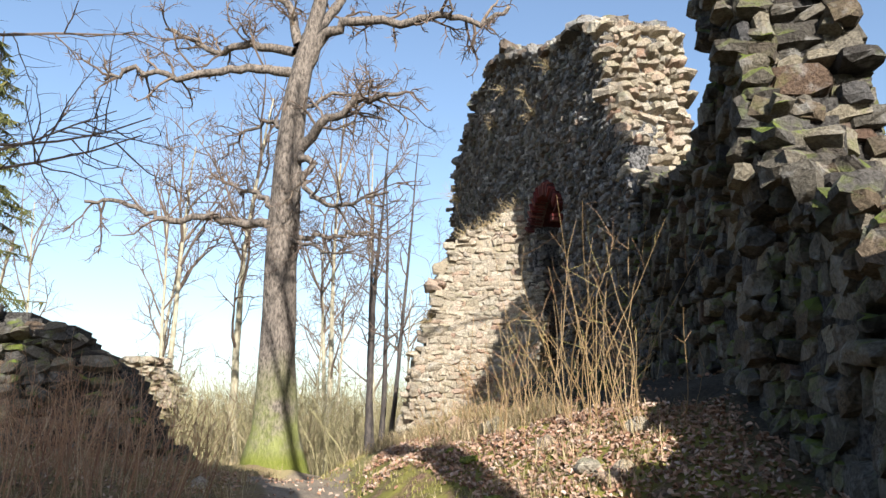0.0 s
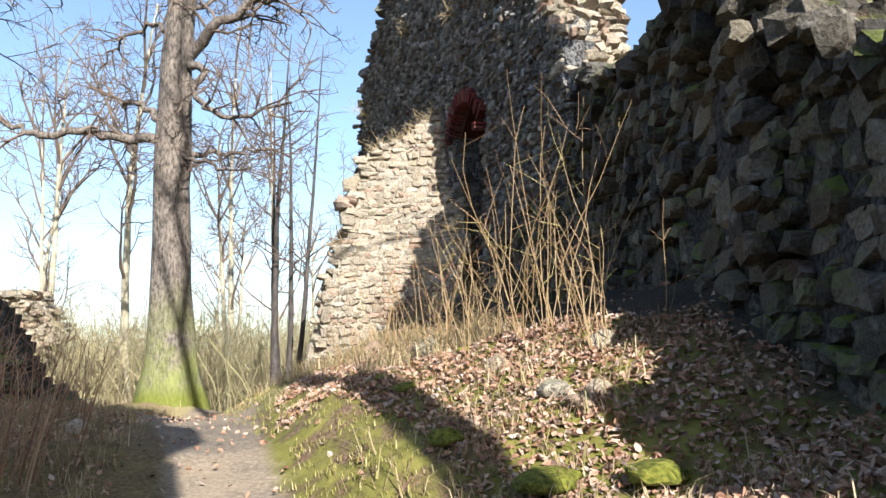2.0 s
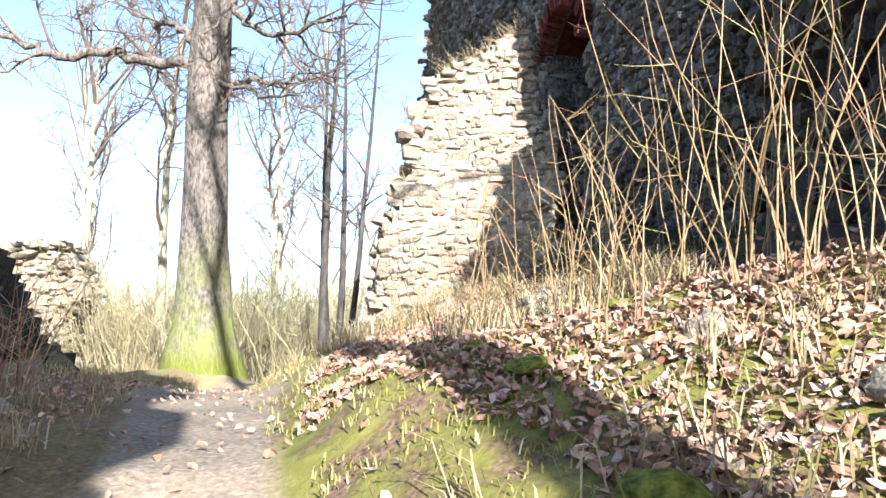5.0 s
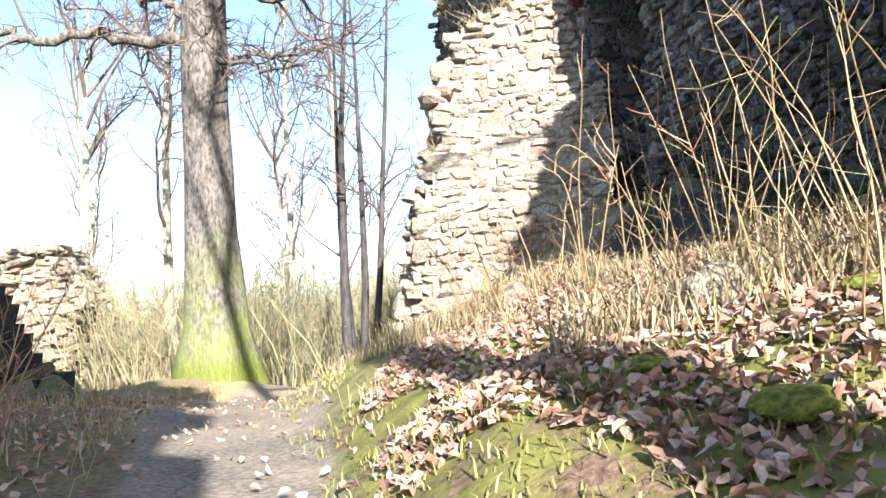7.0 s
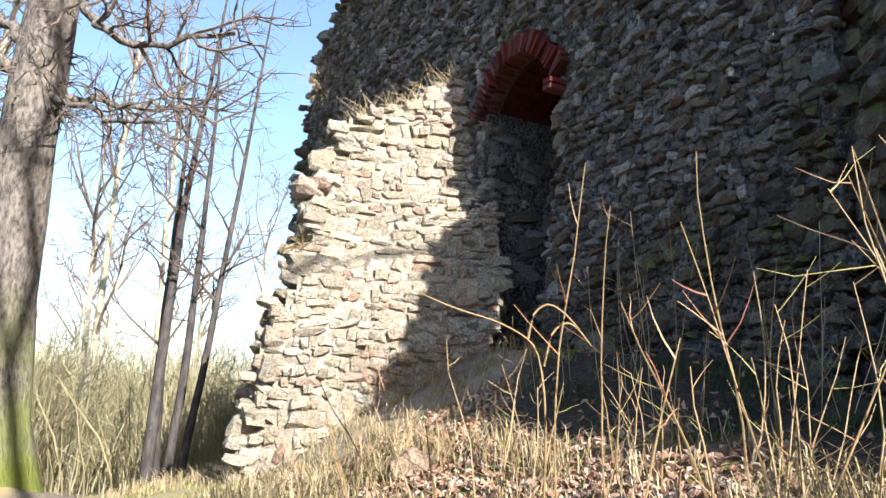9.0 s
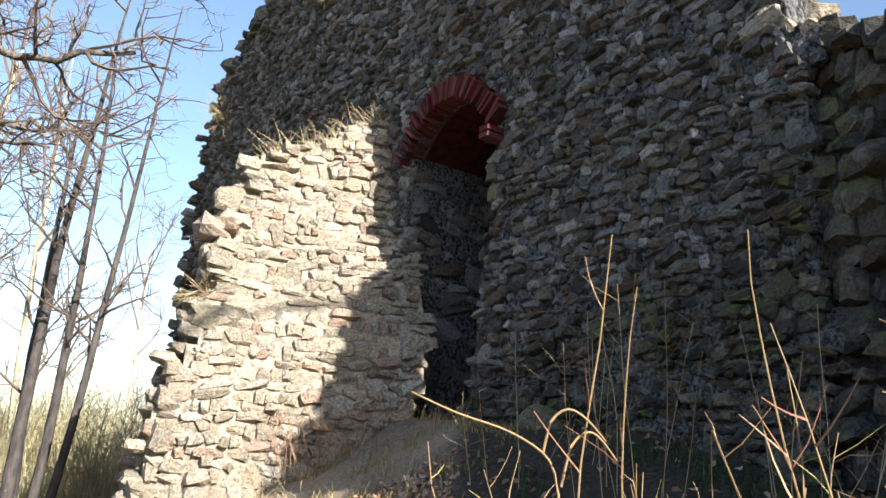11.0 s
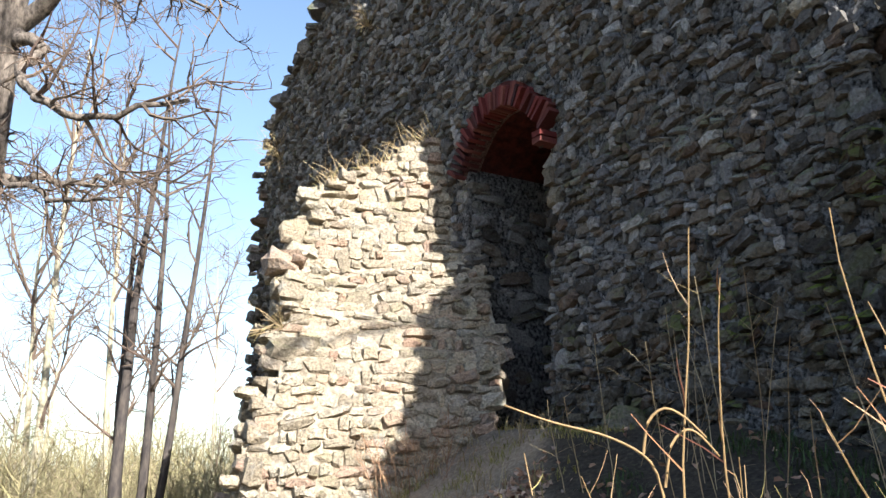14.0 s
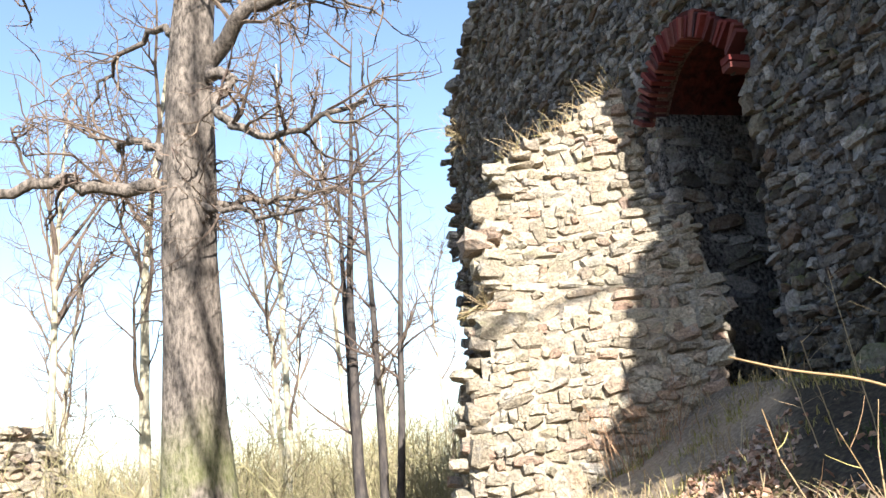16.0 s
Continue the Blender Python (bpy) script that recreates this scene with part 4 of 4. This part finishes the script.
for k, (x, y, h, le) in enumerate(((1.35, 10.0, 1.65, -0.03), (1.6, 10.1, 1.4, -0.16), (2.0, 9.6, 1.5, -0.1), (1.9, 9.2, 1.2, -0.3), (1.2, 9.0, 1.0, 0.1), (2.6, 9.0, 1.7, -0.1))):
    shoot(120 + k, x, y, h, le)

# ---- reeds and thicket beside the path ----
for k, (x, y) in enumerate(((-1.5, 6.6), (-2.2, 7.5), (-2.9, 6.8), (-3.3, 8.6), (-2.4, 9.3), (-4.2, 9.8), (-5.4, 11.0), (-4.4, 8.0))):
    b = brush(130 + k % 3, stalk_mat, 1.15 + 0.1 * (k % 4), 44, "thicket of dry reddish-brown stalks beside the path", "stalk_clump", "weeds", 1.4, 0.008, 0.07)
    stand(b, x, y, turn=37 * k)

# ---- grass, leaves and stones ----
rng = random.Random(141)


def scatter_blades(name, count, area, keep, h, mat, label):
    verts, faces = [], []
    for _ in range(count):
        x, y = rng.uniform(*area[:2]), rng.uniform(*area[2:])
        if not keep(x, y):
            continue
        z = ground_z(x, y) - 0.02
        for _ in range(rng.randint(3, 6)):
            a, ln = rng.uniform(0, 6.283), h * rng.uniform(0.4, 1.2)
            px, py = x + rng.gauss(0, 0.05), y + rng.gauss(0, 0.05)
            dx, dy, w = math.cos(a), math.sin(a), 0.004
            n0 = len(verts)
            for s, hgt, out in ((w, 0, 0), (w * 0.8, ln * 0.6, ln * 0.25), (w * 0.1, ln * 0.75, ln * 0.75)):
                verts += [(px + dx * out - dy * s, py + dy * out + dx * s, z + hgt), (px + dx * out + dy * s, py + dy * out - dx * s, z + hgt)]
            faces += [(n0, n0 + 1, n0 + 3, n0 + 2), (n0 + 2, n0 + 3, n0 + 5, n0 + 4)]
    return tagged(new(name, mesh_of(name, verts, faces, mat)), label, "grass", kind="stuff")


def off_path(x, y):
    return x - lerp(y, PATH_X)


scatter_blades("dry_grass", 7000, (-6, 3.5, 3, 22), lambda x, y: abs(off_path(x, y)) > 0.75 and rough(x, y, 17, 0.8) > -0.1 and rng.random() > shade_soil_at(x, y), 0.26, straw_mat, "tufts of dry straw-coloured grass")
scatter_blades("straw_grass", 3600, (-0.5, 3.2, 8.4, 14), lambda x, y: 1.3 < off_path(x, y) < 2.9 and rough(x, y, 57, 0.8) > 0.0 and rng.random() > shade_soil_at(x, y), 0.34, straw_mat, "tall pale straw grass on the crest of the bank")
scatter_blades("green_grass", 15000, (-3, 3.5, 3, 17), lambda x, y: 0.45 < off_path(x, y) < 1.9 and rough(x, y, 27, 0.9) > -0.15, 0.075, green_mat, "short yellow-green grass along the path")


scatter_blades("ivy_patch", 900, (2.0, 3.4, 9.6, 12.6), lambda x, y: rough(x, y, 77, 1.1) > 0.12, 0.11, ivy_mat, "low dark green ground ivy at the wall foot")
scatter_blades("sparse_grass", 1200, (0.9, 2.6, 13, 15.6), lambda x, y: rough(x, y, 67, 1.4) > 0.0, 0.08, green_mat, "thin grass on the worn slope before the niche")


def scatter_leaves(name, count, area, keep, label):
    verts, faces = [], []
    for _ in range(count):
        x, y = rng.uniform(*area[:2]), rng.uniform(*area[2:])
        if not keep(x, y):
            continue
        z = ground_z(x, y) + rng.uniform(0.004, 0.04)
        ln, w = rng.uniform(0.03, 0.075), rng.uniform(0.018, 0.04)
        m = Matrix.Translation((x, y, z)) @ Euler((rng.gauss(0, 0.5), rng.gauss(0, 0.5), rng.uniform(0, 6.283))).to_matrix().to_4x4()
        n0 = len(verts)
        curl = rng.uniform(-0.02, 0.03)
        for p in ((-ln / 2, 0, 0), (-ln * 0.2, w / 2, curl), (ln * 0.25, w * 0.55, curl), (ln / 2, 0, 0.01), (ln * 0.25, -w * 0.5, curl), (-ln * 0.2, -w / 2, curl)):
            verts.append(m @ Vector(p))
        faces += [(n0, n0 + 3, n0 + 2, n0 + 1), (n0, n0 + 5, n0 + 4, n0 + 3)]
    return tagged(new(name, mesh_of(name, verts, faces, leaf_mat)), label, "leaves", kind="stuff")


scatter_leaves("fallen_leaves", 34000, (0, 4.2, 3, 13.5), lambda x, y: off_path(x, y) > (1.15 if y < 8 else 0.7) + 0.4 * rough(x, y, 3, 1.1) and rough(x, y, 37, 0.7) > -0.45 and rng.random() > 0.97 * shade_soil_at(x, y), "brown fallen oak leaves on the bank")
scatter_leaves("path_leaves", 1300, (-3.5, 2.5, 3, 18), lambda x, y: abs(off_path(x, y)) < 0.9, "scattered brown leaves on the path")
scatter_leaves("leaf_litter", 7000, (-6.5, 0, 3, 16), lambda x, y: off_path(x, y) < -0.8, "brown leaf litter among the stalks")


def loose_stone(x, y, s, mat, label, seed):
    rng = random.Random(seed)
    bm = bmesh.new()
    bmesh.ops.create_icosphere(bm, subdivisions=3, radius=0.5)
    sx, sy, sz = rng.uniform(0.8, 1.3), rng.uniform(0.8, 1.2), rng.uniform(0.6, 0.9)
    for v in bm.verts:
        q = v.co.copy()
        v.co *= 1 + 0.35 * noise.noise(q * 2.2 + Vector((seed, 0, 0))) + 0.1 * noise.noise(q * 6)
        v.co = Vector((v.co.x * sx, v.co.y * sy, max(v.co.z, -0.3) * sz * (0.55 if mat is moss_mat else 1)))
    me = bpy.data.meshes.new("stone")
    bm.to_mesh(me)
    bm.free()
    me.materials.append(mat)
    ob = tagged(new("stone", me), label, "stone", "loose stones on the bank")
    ob.matrix_basis = pose(x, y, ground_z(x, y) + 0.1 * s, 0, 0, seed * 40) @ Matrix.Scale(s, 4)


moss_mat = two_tone("thick green moss", (0.07, 0.085, 0.01), (0.24, 0.24, 0.04), 26, dist=0.05)
for k, (x, y, s, mossy_one) in enumerate(((1.75, 8.7, 0.36, 0), (2.78, 6.0, 0.2, 0), (2.62, 6.3, 0.22, 0), (2.9, 6.15, 0.18, 0), (1.35, 8.0, 0.16, 1), (2.1, 8.1, 0.17, 1), (1.9, 6.1, 0.3, 1), (2.45, 5.4, 0.4, 1), (2.2, 4.7, 0.4, 1), (3.0, 5.2, 0.35, 1), (2.3, 7.2, 0.2, 0), (1.6, 7.4, 0.22, 1), (3.1, 7.0, 0.25, 0), (-1.6, 8.6, 0.25, 0), (0.95, 11.9, 0.3, 0), (0.7, 12.2, 0.25, 1), (2.75, 13.6, 0.34, 2), (1.6, 5.5, 0.25, 1))):
    loose_stone(x, y, s, moss_mat if mossy_one == 1 else stone_grey_one if mossy_one else stone_warm_one, "rounded stone under green moss" if mossy_one == 1 else "grey block fallen before the niche" if mossy_one else "pale weathered stone lying in the leaves", k + 1)

def ledge(seed, x, y, w, d, turn):
    rng = random.Random(seed)
    bm = bmesh.new()
    bmesh.ops.create_grid(bm, x_segments=14, y_segments=10, size=0.5)
    for v in bm.verts:
        q = max(abs(v.co.x), abs(v.co.y)) * 2
        edge = max(0.0, q - 0.7 + 0.3 * noise.noise(v.co * 4 + Vector((seed, 0, 0))))
        step = 0.02 * math.floor(3 * (v.co.x + 0.5) + noise.noise(v.co * 3))
        v.co.z = 0.03 + step - 0.35 * edge + 0.012 * rng.uniform(-1, 1)
        v.co.x *= w * (1 - 0.15 * rng.random() * edge)
        v.co.y *= d
    me = bpy.data.meshes.new("rock_ledge")
    bm.to_mesh(me)
    bm.free()
    me.materials.append(stone_grey_one)
    ob = tagged(new("rock_ledge", me), "flat worn slate ledge bare in the path", "rock")
    ob.matrix_basis = pose(x, y, ground_z(x, y), 0, 0, turn)


ledge(1, 0.95, 5.5, 0.7, 0.45, 20)
ledge(2, 0.6, 6.0, 0.5, 0.35, 70)

# dry tufts crowning the wall stub
tuft = Tubes()
for k in range(150):
    x = rng.uniform(0.5, 1.95)
    z = lerp(x, ((0.2, 5.2), (0.42, 5.5), (1.2, 5.85), (1.6, 6.15), (2.0, 6.35)))
    tuft.add(wander(rng, (x, rng.uniform(16.75, 17.3), z - 0.03), (rng.gauss(-0.3, 0.6), -0.3, 0.8), rng.uniform(0.12, 0.42 if k % 9 else 0.7), 4, 0.2, -0.08), 0.006, 0.002, 3)
tagged(new("dry_tuft", tuft.mesh("dry_tuft", straw_mat)), "dry grass growing on top of the wall stub", "grass")

# weeds at the foot of the stub and tufts in the masonry
stand(brush(161, stalk_mat, 0.9, 40, "dry brown weeds at the foot of the wall stub", "weed_clump", "weeds", 0.7, 0.004, 0.12), 1.15, 14.75)
stand(brush(162, straw_mat, 0.5, 40, "dry yellow grass clump on the bank", "weed_clump", "weeds", 0.9, 0.003, 0.2), 0.5, 13.9)


def wall_tuft(seed, p, size, count):
    rng = random.Random(seed)
    c = Tubes()
    for _ in range(count):
        line = wander(rng, (0, 0, 0), (rng.uniform(-1, 0.3), -0.7, rng.uniform(-0.2, 0.9)), size * rng.uniform(0.5, 1.1), 5, 0.22, -0.08)
        c.add(line, 0.007, 0.002, 3)
        twigs(c, rng, line, 0.003, size * 0.3, 2, 0, 0.2, 0, 0.3)
    ob = tagged(new("wall_tuft", c.mesh("wall_tuft", straw_mat)), "dry grass tuft rooted in the masonry", "grass")
    ob.location = p


wall_tuft(171, W0 + WD * 11.7 + WN * 0.1 + Vector((0, 0, 8.0)), 1.0, 26)
wall_tuft(172, (0.02, 15.7, 3.55), 0.5, 16)
for k, (u, v, z) in enumerate(((5.2, 0.1, 8.6), (6.8, 0.1, 9.4), (4.6, 0.1, 7.9), (7.8, 0.1, 8.9), (3.6, 0.1, 8.5))):
    wall_tuft(180 + k, W0 + WD * u + WN * v + Vector((0, 0, z)), 0.45, 18)

# arching golden shoot
arch_twig = tagged(new("arching_shoot"), "golden bare shoot arching over the bank", "twig")
for name, pts in (("stem", ((1.34, 10.2, 1.3), (1.3, 10.05, 1.85), (1.24, 10.0, 2.12), (1.16, 10.0, 2.18), (1.04, 10.0, 2.23), (0.88, 10.0, 2.26), (0.71, 10.0, 2.32))),
                  ("side_shoot", ((1.19, 10.0, 2.16), (1.2, 9.98, 2.27), (1.26, 9.96, 2.32), (1.33, 9.95, 2.28), (1.4, 9.95, 2.21))),
                  ("side_shoot", ((1.27, 10.02, 2.05), (1.29, 10.0, 2.2), (1.36, 10.0, 2.25), (1.41, 10.0, 2.22), (1.47, 10.0, 2.15)))):
    c = Tubes()
    ctrl = [Vector(p) for p in pts]
    line = [a.lerp(b, k / 3) for a, b in zip(ctrl[:-1], ctrl[1:]) for k in range(3)] + [ctrl[-1]]
    for _ in range(2):
        line = [line[0]] + [(a + b * 2 + c2) / 4 for a, b, c2 in zip(line[:-2], line[1:-1], line[2:])] + [line[-1]]
    c.add(line, 0.006, 0.0035, 5)
    part(name, c.mesh(name, stem_mat, True), arch_twig)

# ---- single wall stones ----
SHARED = {}
for spots, mat, parent, rng in PIECES:
    for m in spots:
        k = rng.randrange(len(STONES))
        if (k, mat.name) not in SHARED:
            SHARED[k, mat.name] = mesh_of("wall_stone", *STONES[k], mat)
        part("wall_stone", SHARED[k, mat.name], parent).matrix_basis = m
